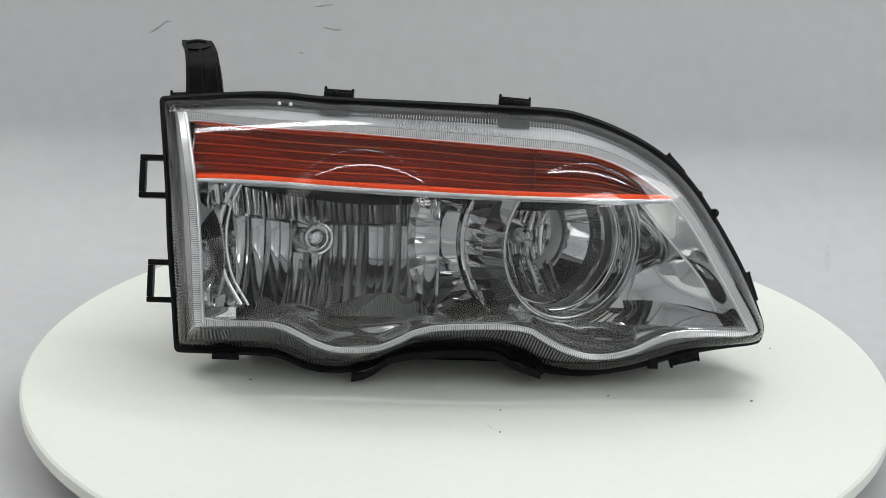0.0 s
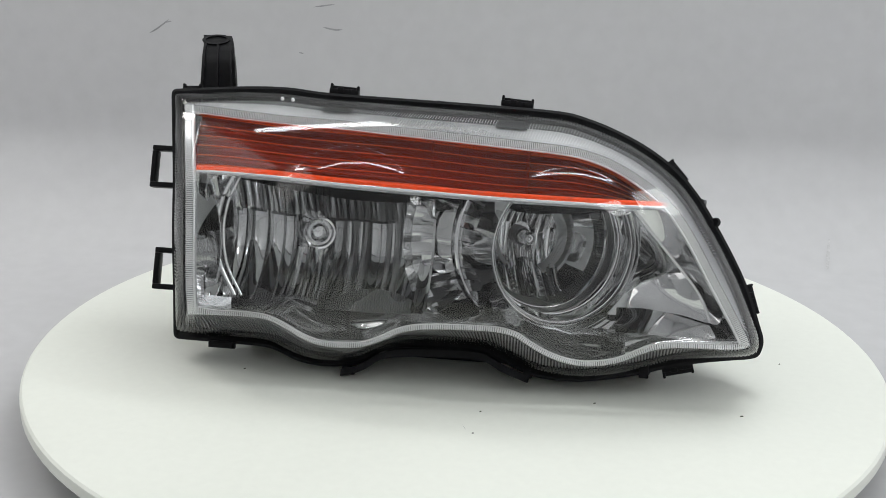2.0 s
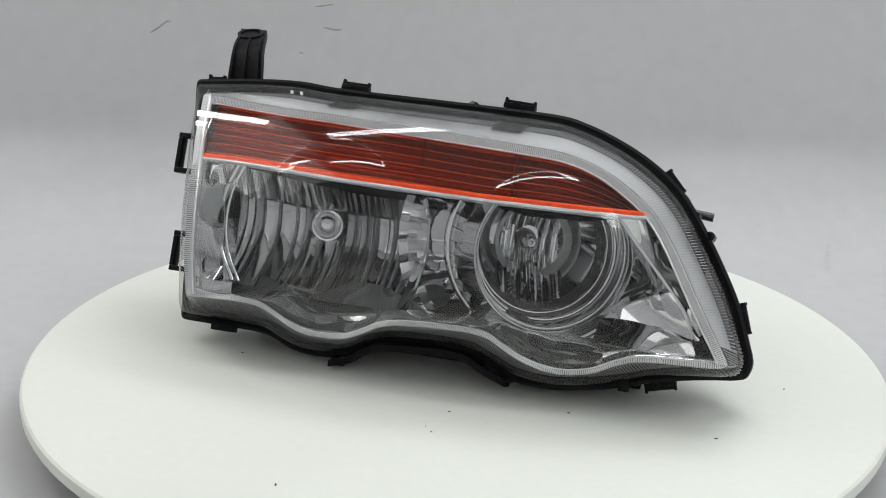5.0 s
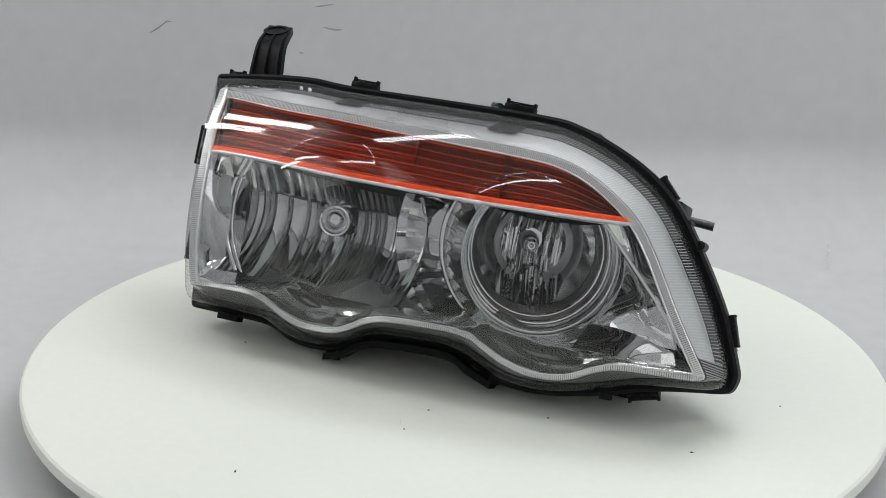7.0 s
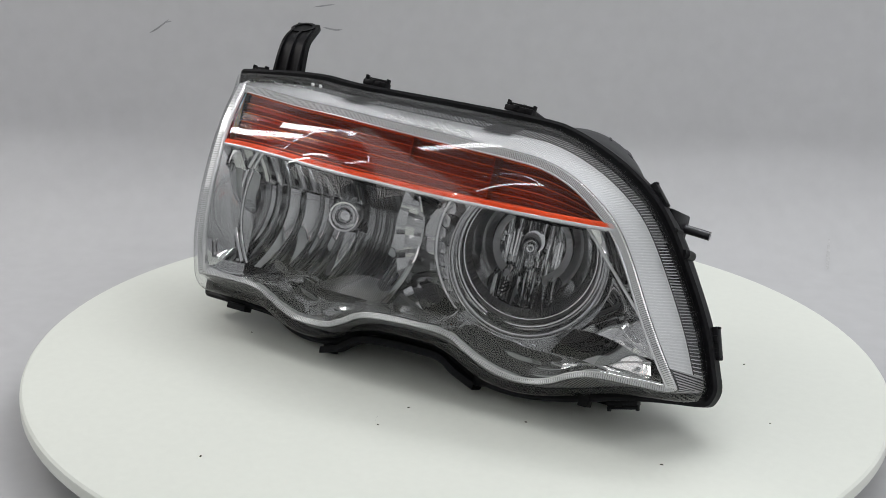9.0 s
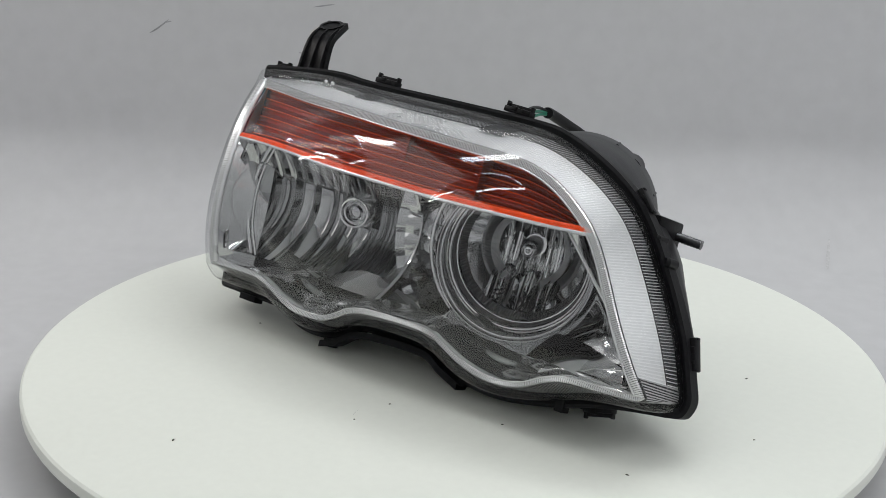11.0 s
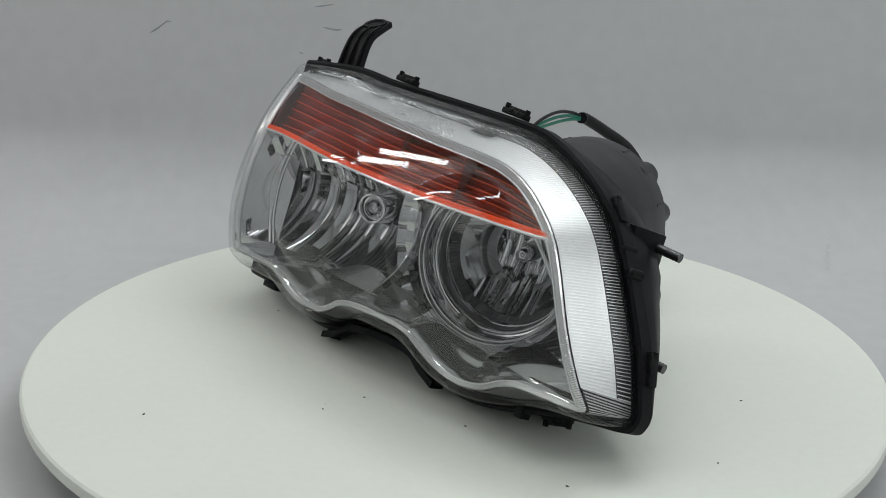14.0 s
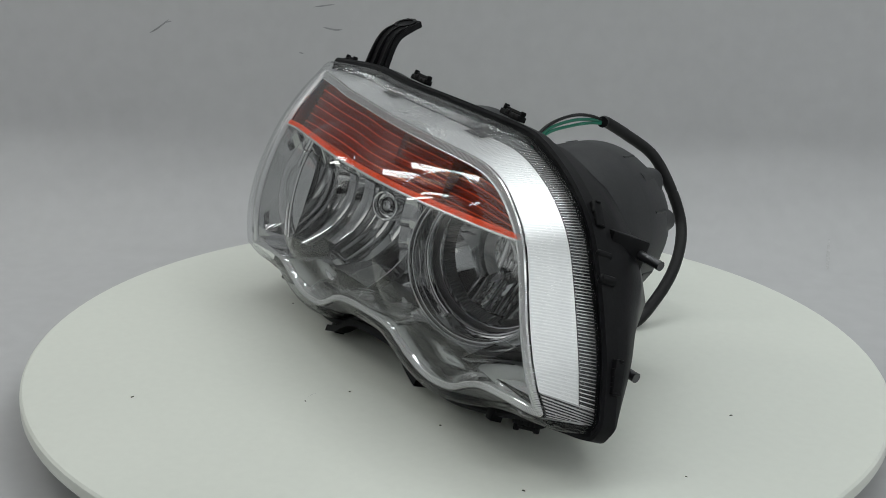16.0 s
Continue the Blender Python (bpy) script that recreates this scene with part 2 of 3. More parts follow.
def build_turntable():
    root = tagged(new("turntable"), "round off-white display turntable with a thick edge", "turntable")
    bm = bmesh.new()
    prof = [(0.0, 0.0), (0.374, 0.0), (0.3775, -0.0008), (0.3795, -0.0025), (0.38, -0.005), (0.38, -0.011), (0.377, -0.0135), (0.36, -0.014), (0.0, -0.014)]
    n = 160
    rows = [[bm.verts.new((r * math.cos(k * math.tau / n), r * math.sin(k * math.tau / n), z)) for k in range(n)] for r, z in prof[1:-1]]
    for a, b in zip(rows, rows[1:]):
        for i in range(n):
            bm.faces.new((a[i], a[(i + 1) % n], b[(i + 1) % n], b[i]))
    bm.faces.new(rows[0])
    bm.faces.new(rows[-1])
    auto_smooth(part("top_plate", bm, M_DISC, root, "smooth off-white round plate"), 25)
    for x, y, r, a in ((0.2486, -0.0973, 0.0011, 0.3), (0.2277, 0.1231, 0.0010, 1.2), (-0.039, -0.2899, 0.0012, 2.0), (0.129, -0.0948, 0.0009, 0.5), (0.0377, -0.1284, 0.0008, 0.9), (0.0365, -0.1687, 0.0007, 0.2), (0.29, 0.02, 0.0007, 0.7), (-0.1745, -0.0814, 0.0008, 0.4)):
        bm = bmesh.new()
        ring = [(x + r * (1.5 * math.cos(k) * math.cos(a) - 0.7 * math.sin(k) * math.sin(a)), y + r * (1.5 * math.cos(k) * math.sin(a) + 0.7 * math.sin(k) * math.cos(a))) for k in np.linspace(0, math.tau, 7, endpoint=False)]
        rows = loft(bm, [[(p, q, 0.0001) for p, q in ring], [(x + (p - x) * 0.6, y + (q - y) * 0.6, 0.0007) for p, q in ring]])
        bm.faces.new(rows[-1])
        part("dust_speck", bm, M_DUST, root)
    for pts in ([(0.0302, -0.1636), (0.0280, -0.1590), (0.0263, -0.1538)],):
        bm = bmesh.new()
        loft(bm, [[(x, y + e * 0.0002, 0.0002) for x, y in catmull(pts, 14)] for e in (-1, 1)], closed=False)
        part("scratch", bm, M_SCUFF, root)
    bm = bmesh.new()
    loft(bm, [[(0.33 * math.cos(k * math.tau / 96), 0.33 * math.sin(k * math.tau / 96), z) for k in range(96)] for z in (-0.014, -0.045)])
    auto_smooth(part("base_drum", bm, M_BASE, root, "white round base drum"), 30)
    return root


# ---- the headlamp's outlines ----
COUNTS = (1440, 1080, 440)
RIM = outline([(-0.262, 0.241), (-0.2015, 0.2462), (-0.1585, 0.2475), (-0.1157, 0.2443), (-0.0123, 0.2419), (0.0774, 0.2389), (0.107, 0.2337),
               (0.1369, 0.2228), (0.1618, 0.2103), (0.1845, 0.1944), (0.2026, 0.1755), (0.2212, 0.1488), (0.2375, 0.1222), (0.2502, 0.0979), (0.2603, 0.0712), (0.265, 0.056), (0.262, 0.044)],
              [(0.262, 0.044), (0.252, 0.0415), (0.2375, 0.0395), (0.2135, 0.0355), (0.1895, 0.0300), (0.1655, 0.0225), (0.1416, 0.0168), (0.1176, 0.0128), (0.0935, 0.0120), (0.0720, 0.0150),
               (0.0452, 0.0255), (0.0250, 0.0310), (-0.0429, 0.0290), (-0.0700, 0.0150), (-0.0892, 0.0098), (-0.110, 0.0088), (-0.129, 0.0118), (-0.1432, 0.0175), (-0.1579, 0.0212), (-0.1935, 0.0220), (-0.2394, 0.0225)],
              [(-0.2394, 0.0225), (-0.2436, 0.0623), (-0.2494, 0.1131), (-0.2536, 0.1645), (-0.2604, 0.2265), (-0.262, 0.241)], COUNTS, 48)
FACE = outline([(-0.2451, 0.2265), (-0.2257, 0.2255), (-0.2001, 0.2232), (-0.1504, 0.2184), (-0.1022, 0.2155), (-0.0548, 0.2120), (-0.0079, 0.2091), (0.0388, 0.2066), (0.0858, 0.2042),
                (0.1095, 0.2012), (0.1332, 0.1937), (0.1567, 0.1810), (0.1802, 0.1632), (0.1992, 0.1393), (0.2245, 0.0975), (0.2472, 0.0610), (0.2523, 0.0513)],
               [(0.2523, 0.0513), (0.2411, 0.0463), (0.1879, 0.0433), (0.1675, 0.0380), (0.1476, 0.0286), (0.1274, 0.0239), (0.1074, 0.0238), (0.0868, 0.0293), (0.0685, 0.0385),
                (0.0585, 0.0436), (0.0363, 0.0458), (-0.0127, 0.0435), (-0.0333, 0.0389), (-0.0438, 0.0336), (-0.0650, 0.0252), (-0.0869, 0.0232), (-0.1042, 0.0241), (-0.1195, 0.0293),
                (-0.1301, 0.0350), (-0.1516, 0.0425), (-0.1966, 0.0425), (-0.2163, 0.0412)],
               [(-0.2163, 0.0412), (-0.2171, 0.0697), (-0.2193, 0.1111), (-0.2262, 0.1583), (-0.2390, 0.2092), (-0.2451, 0.2265)], COUNTS, 24)
TOTAL = sum(COUNTS)
RW = np.array([-1.0 * max(0.0, u - 0.13) ** 2 for u, v in RIM])
FW = np.array([face_w(u, v) for u, v in FACE])


def square_on(inner, outer):
    """The outer outline, drawn again so that each of its points lies square across from the inner outline's point."""
    n = len(inner)
    at = np.empty(n)
    for i in range(n):
        d = ((outer - inner[i]) ** 2).sum(1)
        at[i] = (int(d.argmin()) - i + n // 2) % n - n // 2
    for _ in range(3):
        at = np.convolve(np.r_[at[-45:], at, at[:45]], np.ones(91) / 91, "valid")
    at = at + np.arange(n)
    return np.stack([np.interp(at % n, np.arange(n + 1), np.r_[outer[:, k], outer[:1, k]]) for k in (0, 1)], 1)


RIM_SQ = square_on(FACE, RIM)
RW_SQ = np.array([-1.0 * max(0.0, u - 0.13) ** 2 for u, v in RIM_SQ])
DIVIDER = [(-0.2175, 0.1645), (-0.1927, 0.1645), (-0.1449, 0.1622), (-0.0981, 0.1590), (-0.0521, 0.1570), (0.0392, 0.1548), (0.1321, 0.1560), (0.1830, 0.1582)]


def divider_v(u):
    return float(np.interp(u, [p[0] for p in DIVIDER], [p[1] for p in DIVIDER]))


BOWL_C = Vector((0.105, 0.117, 0.028))
AXIS = Vector((0.45, -0.20, 0.87)).normalized()
SIDE_A = AXIS.cross(Vector((0, 1, 0))).normalized()
SIDE_B = SIDE_A.cross(AXIS).normalized()


def on_axis(c, r, ang, s):
    """A place at radius r and angle round the bowls' common axis, s along it."""
    return c + AXIS * s + (SIDE_A * math.cos(ang) + SIDE_B * math.sin(ang)) * r


def lathe(bm, c, prof, n=96, a0=0.0, a1=math.tau):
    full = abs(a1 - a0 - math.tau) < 1e-6
    steps = n if full else n + 1
    rings = []
    for r, s in prof:
        rings.append([on_axis(c, r, a0 + (a1 - a0) * k / n, s) for k in range(steps)])
    return loft(bm, rings, closed=full)


def trim_and_place(bm, top=0.158):
    """Cuts off what would reach into the indicator's chamber, then places the piece on the lamp."""
    bmesh.ops.bisect_plane(bm, geom=bm.verts[:] + bm.edges[:] + bm.faces[:], plane_co=(0, top, 0), plane_no=(-0.012, 1, 0), clear_outer=True)
    for q in bm.verts:
        q.co = X(*q.co)


def ring_points(c, w):
    return [X(c[i, 0], c[i, 1], w[i] if hasattr(w, "__len__") else w) for i in range(len(c))]


def build_housing(root):
    # flange round the lens
    bm = bmesh.new()
    out, inn = inset(RIM, -0.0015), inset(RIM, 0.0045)
    rings = [ring_points(inset(RIM, 0.0085), RW + 0.002), ring_points(inset(RIM, 0.0065), RW - 0.001), ring_points(inn, RW + 0.002), ring_points(inset(RIM, 0.001), RW + 0.0035), ring_points(out, RW + 0.002),
             ring_points(out, RW - 0.010), ring_points(inset(RIM, 0.002), RW - 0.013), ring_points(inset(RIM, 0.006), RW - 0.013)]
    loft(bm, [[r[i] for i in range(0, TOTAL, 4)] for r in rings])
    auto_smooth(part("flange", bm, M_BLACK, root, "black plastic flange round the lens"), 40)
    # shell behind
    bm = bmesh.new()
    mid = np.array([-0.01, 0.15])
    rings = []
    for k, w in ((1.0, -0.010), (0.995, -0.032), (0.96, -0.055), (0.86, -0.078), (0.6, -0.098), (0.2, -0.104)):
        c = mid + (inset(RIM, 0.0025) - mid) * k
        # the shell is shallower towards the foot
        rings.append([X(u, v, -0.010 + r + (w + 0.010) * (0.33 + 0.67 * min(1, max(0, (v - 0.06 + 0.055 * min(1, max(0, (0.215 - u) / 0.05))) / 0.11)))) for (u, v), r in zip(c[::6], RW[::6])])
    rows = loft(bm, rings)
    bm.faces.new(rows[-1])
    body = auto_smooth(part("back_shell", bm, M_BLACK, root, "black moulded back shell"), 40)
    # bulb cans
    for c in (Vector((0.042, 0.189, -0.147)), Vector((-0.165, 0.186, -0.165))):
        bm = bmesh.new()
        rows = lathe(bm, c, [(0.020, 0.052), (0.067, 0.077), (0.0685, 0.076), (0.0705, 0.070), (0.0715, 0.060), (0.072, 0.030), (0.0705, 0.026), (0.066, 0.025), (0.064, 0.004), (0.060, 0.0), (0.020, -0.001)], 56)
        bm.faces.new(rows[-1])
        for q in bm.verts:
            q.co = X(*q.co)
        can = auto_smooth(part("bulb_can", bm, M_GREY, root, "dark grey round bulb housing"), 40)
        bm = bmesh.new()
        lathe(bm, c, [(0.0715, 0.066), (0.0705, 0.085), (0.068, 0.105), (0.060, 0.128)], 40, radians(70), radians(205))
        for q in bm.verts:
            q.co = X(*q.co)
        auto_smooth(part("can_shoulder", bm, M_GREY, can), 40)
        for a, r, back, fore, wide in ((2.20, 0.060, 0.010, 0.050, 0.0125), (2.80, 0.060, 0.004, 0.028, 0.010), (4.6, 0.062, 0.004, 0.030, 0.010)):
            bm = bmesh.new()
            sweep(bm, [X(*on_axis(c, r, a, back)), X(*on_axis(c, r, a, back + 0.0015)), X(*on_axis(c, r, a, fore))], [wide * 0.86, wide, wide], 18)
            auto_smooth(part("can_lug", bm, M_GREY, can), 40)
        for k in range(8):
            bm = bmesh.new()
            a = 0.3 + k * math.tau / 8
            sweep(bm, [X(*on_axis(c, 0.0715, a, 0.032)), X(*on_axis(c, 0.071, a, 0.052))], 0.0016, 6)
            auto_smooth(part("can_rib", bm, M_GREY, can), 40)
    # mounting tab on top
    bm = bmesh.new()
    path = [(0.236, -0.029), (0.264, -0.030), (0.282, -0.035), (0.294, -0.047), (0.305, -0.062)]
    for du, wide, thick in ((0.0, 0.030, 0.006),):
        fr = catmull(path, 20)
        rings = []
        for i, (v, w) in enumerate(fr):
            t = fr[min(i + 1, 19)] - fr[max(i - 1, 0)]
            t /= np.linalg.norm(t)
            nv, nw = -t[1] * 0.003, t[0] * 0.003
            half = 0.0168 - 0.003 * i / 19
            rings.append([X(-0.229 - 0.017 * (i / 19) ** 2 - half, v + nv, w + nw), X(-0.229 - 0.017 * (i / 19) ** 2 + half, v + nv, w + nw),
                          X(-0.229 - 0.017 * (i / 19) ** 2 + half, v - nv, w - nw), X(-0.229 - 0.017 * (i / 19) ** 2 - half, v - nv, w - nw)])
        rows = loft(bm, rings)
        bm.faces.new(rows[0])
        bm.faces.new(rows[-1])
        for rib in (-0.0155, -0.001, 0.0135):
            rr = []
            for i, (v, w) in enumerate(fr[:16]):
                t = fr[min(i + 1, 19)] - fr[max(i - 1, 0)]
                t /= np.linalg.norm(t)
                dpt = 0.008 * (1 - 0.5 * i / 15)
                c = -0.229 - 0.017 * (i / 19) ** 2 + rib * (1 - 0.24 * i / 19)
                rr.append([X(c - 0.0012, v, w), X(c + 0.0012, v, w), X(c + 0.0012, v - t[1] * dpt, w + t[0] * dpt), X(c - 0.0012, v - t[1] * dpt, w + t[0] * dpt)])
            rows = loft(bm, rr)
            bm.faces.new(rows[0])
            bm.faces.new(rows[-1])
    tab = auto_smooth(part("mounting_tab", bm, M_BLACK, root, "ribbed black mounting tab with an eyelet"), 30)
    bm = bmesh.new()
    rings = []
    for rr, h in ((0.0115, 0.0030), (0.0120, 0.0048), (0.0090, 0.0048), (0.0085, 0.0)):
        rings.append([X(-0.2435 + 1.1 * rr * math.cos(a), 0.2975 + 0.8 * h + 0.56 * rr * math.sin(a), -0.0525 + 0.6 * h - 0.75 * rr * math.sin(a)) for a in np.linspace(0, math.tau, 28, endpoint=False)])
    loft(bm, rings)
    auto_smooth(part("eyelet", bm, M_BLACK, tab), 30)
    # open brackets on the inner end
    for u0, u1, v0, v1 in ((-0.2815, -0.2520, 0.1555, 0.1935), (-0.2705, -0.2420, 0.0640, 0.1015)):
        bm = bmesh.new()
        t = 0.0048
        for cu, cv, su, sv in (((u0 + u1) / 2, v1 - t / 2, u1 - u0, t), ((u0 + u1) / 2, v0 + t / 2, u1 - u0, t), (u0 + t / 2, (v0 + v1) / 2, t, v1 - v0 - 2 * t)):
            block(bm, (cu, cv, -0.018), (su, sv, 0.010), to=X)
        auto_smooth(part("side_bracket", bm, M_BLACK, root, "black open plastic bracket"), 30)
    # retaining clips along the flange
    for cu, cv, ang, long in ((-0.108, 0.2485, -3, 0.026), (0.0455, 0.2450, -4, 0.028), (0.1862, 0.1955, -48, 0.022), (0.2555, 0.0915, -72, 0.026), (-0.247, 0.2425, 3, 0.016), (0.196, 0.0290, 14, 0.026)):
        bm = bmesh.new()
        ca, sa = math.cos(radians(ang)), math.sin(radians(ang))

        def at(a, b, c, ca=ca, sa=sa, cu=cu, cv=cv):
            return X(cu + a * ca - b * sa, cv + a * sa + b * ca, c - max(0.0, cu - 0.13) ** 2)
        block(bm, (0, 0.0002, -0.007), (long, 0.0050, 0.009), to=at)
        up = 1 if cv > 0.2 else -1 if cv < 0.05 else 0.15
        block(bm, (0, 0.0036 * up, -0.0080), (long * 0.9, 0.0040, 0.0032), to=at)
        for e, tall in ((-1, 0.0062), (1, 0.0050)):
            block(bm, (e * long * 0.46, 0.0042 * up, -0.0070), (0.0022, tall, 0.0052), to=at)
        block(bm, (-long * 0.12, 0.0015 * up, -0.0035), (long * 0.22, 0.0042, 0.0035), to=at)
        block(bm, (long * 0.22, 0.0010 * up, -0.0035), (long * 0.12, 0.0036, 0.0030), to=at)
        auto_smooth(part("retaining_clip", bm, M_BLACK, root, "small black retaining clip"), 30)
    # knobs on the edge
    for cu, cv, r in ((0.2065, 0.170, 0.0026), (0.2195, 0.1535, 0.0040)):
        bm = bmesh.new()
        sweep(bm, [X(cu, cv, -0.004), X(cu + 0.0008, cv, -0.005), X(cu + 0.001, cv, -0.018)], [r * 0.8, r, r], 14)
        auto_smooth(part("edge_knob", bm, M_BLACK, root), 30)
    # feet under the lamp
    for cu, cv, w, su, sv in ((-0.197, 0.0165, 0.004, 0.022, 0.006), (-0.083, 0.003, 0.004, 0.010, 0.007), (0.071, 0.0115, 0.002, 0.007, 0.007), (0.168, 0.0205, 0.002, 0.008, 0.010)):
        bm = bmesh.new()
        block(bm, (cu, cv + 0.0025, w - 0.004), (su, sv, 0.011), to=X)
        auto_smooth(part("foot", bm, M_BLACK, root), 30)
    # added unseen block that stops light leaking under the lamp from behind
    bm = bmesh.new()
    block(bm, (-0.005, -0.020, 0.0095), (0.36, 0.018, 0.0185), bevel=0.002)
    auto_smooth(part("light_stop", bm, M_BLACK, root, "added black block that keeps light from under the lamp"), 30)
    # lower skirt between the two lobes
    bm = bmesh.new()
    lo = catmull([(-0.088, 0.003), (-0.072, 0.008), (-0.045, 0.022), (0.025, 0.026), (0.050, 0.017), (0.072, 0.0095)], 40)
    loft(bm, [[X(u, v + 0.003, 0.010) for u, v in lo], [X(u, v - 0.003, 0.010) for u, v in lo], [X(u, v - 0.002, -0.004) for u, v in lo], [X(u, v + 0.003, -0.006) for u, v in lo]], closed=False)
    auto_smooth(part("lower_skirt", bm, M_BLACK, root), 30)
    # adjuster rods with their sockets
    for tip, base in (((0.2145, 0.1755, -0.064), (0.186, 0.178, -0.058)), ((0.2390, 0.0915, -0.0585), (0.210, 0.094, -0.054))):
        a, b = X(*base), X(*tip)
        bm = bmesh.new()
        n = 22
        sweep(bm, [a.lerp(b, i / n) for i in range(n + 1)], [0.0036 if i % 2 else 0.0041 for i in range(n + 1)], 12)
        rod = auto_smooth(part("adjuster_rod", bm, M_STEEL, root, "dark threaded adjuster rod"), 50)
        bm = bmesh.new()
        block(bm, (base[0] - 0.004, base[1] - 0.002, base[2] + 0.012), (0.024, 0.026, 0.040), to=X, bevel=0.002)
        auto_smooth(part("rod_socket", bm, M_BLACK, root), 30)


def build_cable(root):
    bm = bmesh.new()
    sweep(bm, catmull([(-0.050, 0.194, 0.1815), (-0.054, 0.2025, 0.1795), (-0.0480, 0.2242, 0.1657), (-0.0356, 0.2486, 0.1453), (-0.0191, 0.2593, 0.116), (-0.0063, 0.2644, 0.0864),
                       (0.0105, 0.2525, 0.0664), (0.0248, 0.232, 0.0446), (0.034, 0.2048, 0.023), (0.0391, 0.1741, 0.0058), (0.03, 0.14, 0.0058)], 60), 0.0056, 12)
    ob = auto_smooth(part("cable", bm, M_RUBBER, root, "thick black sheathed cable"), 60)
    for k, mat in enumerate((M_GREEN, M_GREEN, M_RUBBER)):
        bm = bmesh.new()
        d = 0.0035 * (k - 1)
        sweep(bm, catmull([(0.0, 0.07, 0.178 + d), (-0.02, 0.1056, 0.189 + d), (-0.0361, 0.1447, 0.1903 + 1.4 * d), (-0.0480, 0.177, 0.1862 + d), (-0.053, 0.199, 0.1800 + 0.3 * d)], 26), 0.0016, 8)
        auto_smooth(part("wire", bm, mat, ob, "thin green wire" if mat == M_GREEN else ""), 60)


def build_lens(root):
    # fluted wall from the flange to the front
    rib = 0.5 - 0.5 * np.cos(np.arange(TOTAL) * math.tau / 6)
    bm = bmesh.new()
    rim_in = inset(RIM_SQ, 0.0035)
    rings = []
    for k in (0.0, 0.12, 0.3, 0.55, 0.8, 0.94, 1.0):
        c = rim_in * (1 - k) + FACE * k
        bulge = 0.004 * math.sin(math.pi * k)
        c = inset(c, -bulge + rib * 0.0008)
        rings.append(ring_points(c, (RW_SQ + 0.001) * (1 - k) + (FW + 0.008 - 0.85 * np.array([inner_lift(u) for u, v in FACE])) * (k ** 0.85)))
    loft(bm, rings)
    lens = part("lens_wall", bm, M_FLUTED, root, "clear fluted side wall of the lens", smooth=True, away=X(0.0, 0.12, -0.02))
    # front
    bm = bmesh.new()
    c0 = FACE[::4]
    axis_u = np.clip(c0[:, 0] * 0.72, -0.16, 0.15)
    med = np.stack([axis_u, 0.118 - 0.10 * np.clip(axis_u - 0.02, 0, 1)], 1)
    rings = []
    for k in np.linspace(0, 1, 46):
        c = c0 * (1 - k) + med * k
        rings.append([X(u, v, lens_w(u, v)) for u, v in c])
    loft(bm, rings)
    bmesh.ops.remove_doubles(bm, verts=bm.verts, dist=0.0002)
    part("lens_cover", bm, M_CLEAR, root, "clear convex plastic lens", smooth=True, away=X(0.0, 0.12, -0.1))
    # bright ribs standing in a groove just inside the lens, coloured dark for shade
    bm = bmesh.new()
    slim = np.ones(TOTAL)
    slim[COUNTS[0] + 30:COUNTS[0] + COUNTS[1] - 30] = 0.66
    for _ in range(400):
        slim = 0.25 * np.roll(slim, 1) + 0.5 * slim + 0.25 * np.roll(slim, -1)
    groove = [ring_points(inset(FACE, 0.0006), FW - 0.001), ring_points(inset(FACE, 0.0015), FW - 0.0006), ring_points(inset(FACE, 0.0078 * slim), FW - 0.0014), ring_points(inset(FACE, 0.0088 * slim), FW - 0.006)]
    loft(bm, [[r[i] for i in range(0, TOTAL, 4)] for r in groove])
    part("bezel_groove", bm, M_SHADE, root, "groove round the bezel, coloured as shade between the ribs", smooth=True)

    def bars(name, mat, text, rings, first, last, step, duty):
        bm = bmesh.new()
        for i in range(first, last, step):
            a, b = i % TOTAL, (i + 2) % TOTAL
            rows = [(Vector(r[a]), Vector(r[a]).lerp(Vector(r[b]), duty)) for r in rings]
            vs = [[bm.verts.new(p) for p in row] for row in rows]
            for p, q in zip(vs, vs[1:]):
                bm.faces.new((p[0], p[1], q[1], q[0]))
        return part(name, bm, mat, root, text)
    raised = [ring_points(inset(FACE, 0.0010), FW - 0.0004), ring_points(inset(FACE, 0.0018), FW + 0.0010), ring_points(inset(FACE, 0.0070 * slim), FW + 0.0004), ring_points(inset(FACE, 0.0076 * slim), FW - 0.0006)]
    bars("bezel_trim", M_TRIM, "bright ribbed bezel edge", raised, 0, TOTAL, 4, 1.5)
    bm = bmesh.new()
    edge = [ring_points(inset(FACE, 0.0074 * slim), FW + 0.0002), ring_points(inset(FACE, 0.0080 * slim), FW + 0.0008), ring_points(inset(FACE, 0.0090 * slim), FW + 0.0004), ring_points(inset(FACE, 0.0094 * slim), FW - 0.004)]
    loft(bm, [[r[i] for i in range(0, TOTAL, 4)] for r in edge])
    part("bezel_edge", bm, M_TRIM, root, "thin bright inner edge of the bezel", smooth=True)
    # skirt seen through the wall: silvered above and outside, black below and inside
    rings = []
    for k in (0.06, 0.34, 0.55, 1.0):
        c = inset(RIM_SQ, 0.010) * (1 - k) + inset(FACE, 0.001) * k
        rings.append(ring_points(c, (RW_SQ - 0.004) * (1 - k) + (FW - 0.0025) * k))
    cut, end = COUNTS[0] - 42, COUNTS[0] + COUNTS[1] - 12
    for name, a, b, mat, text in (("bezel_skirt", end - TOTAL, cut + 1, M_SKIRT, "silvered bezel skirt"), ("lower_wall", cut, end + 1, M_GREY, "dark ribbed wall below the lens")):
        bm = bmesh.new()
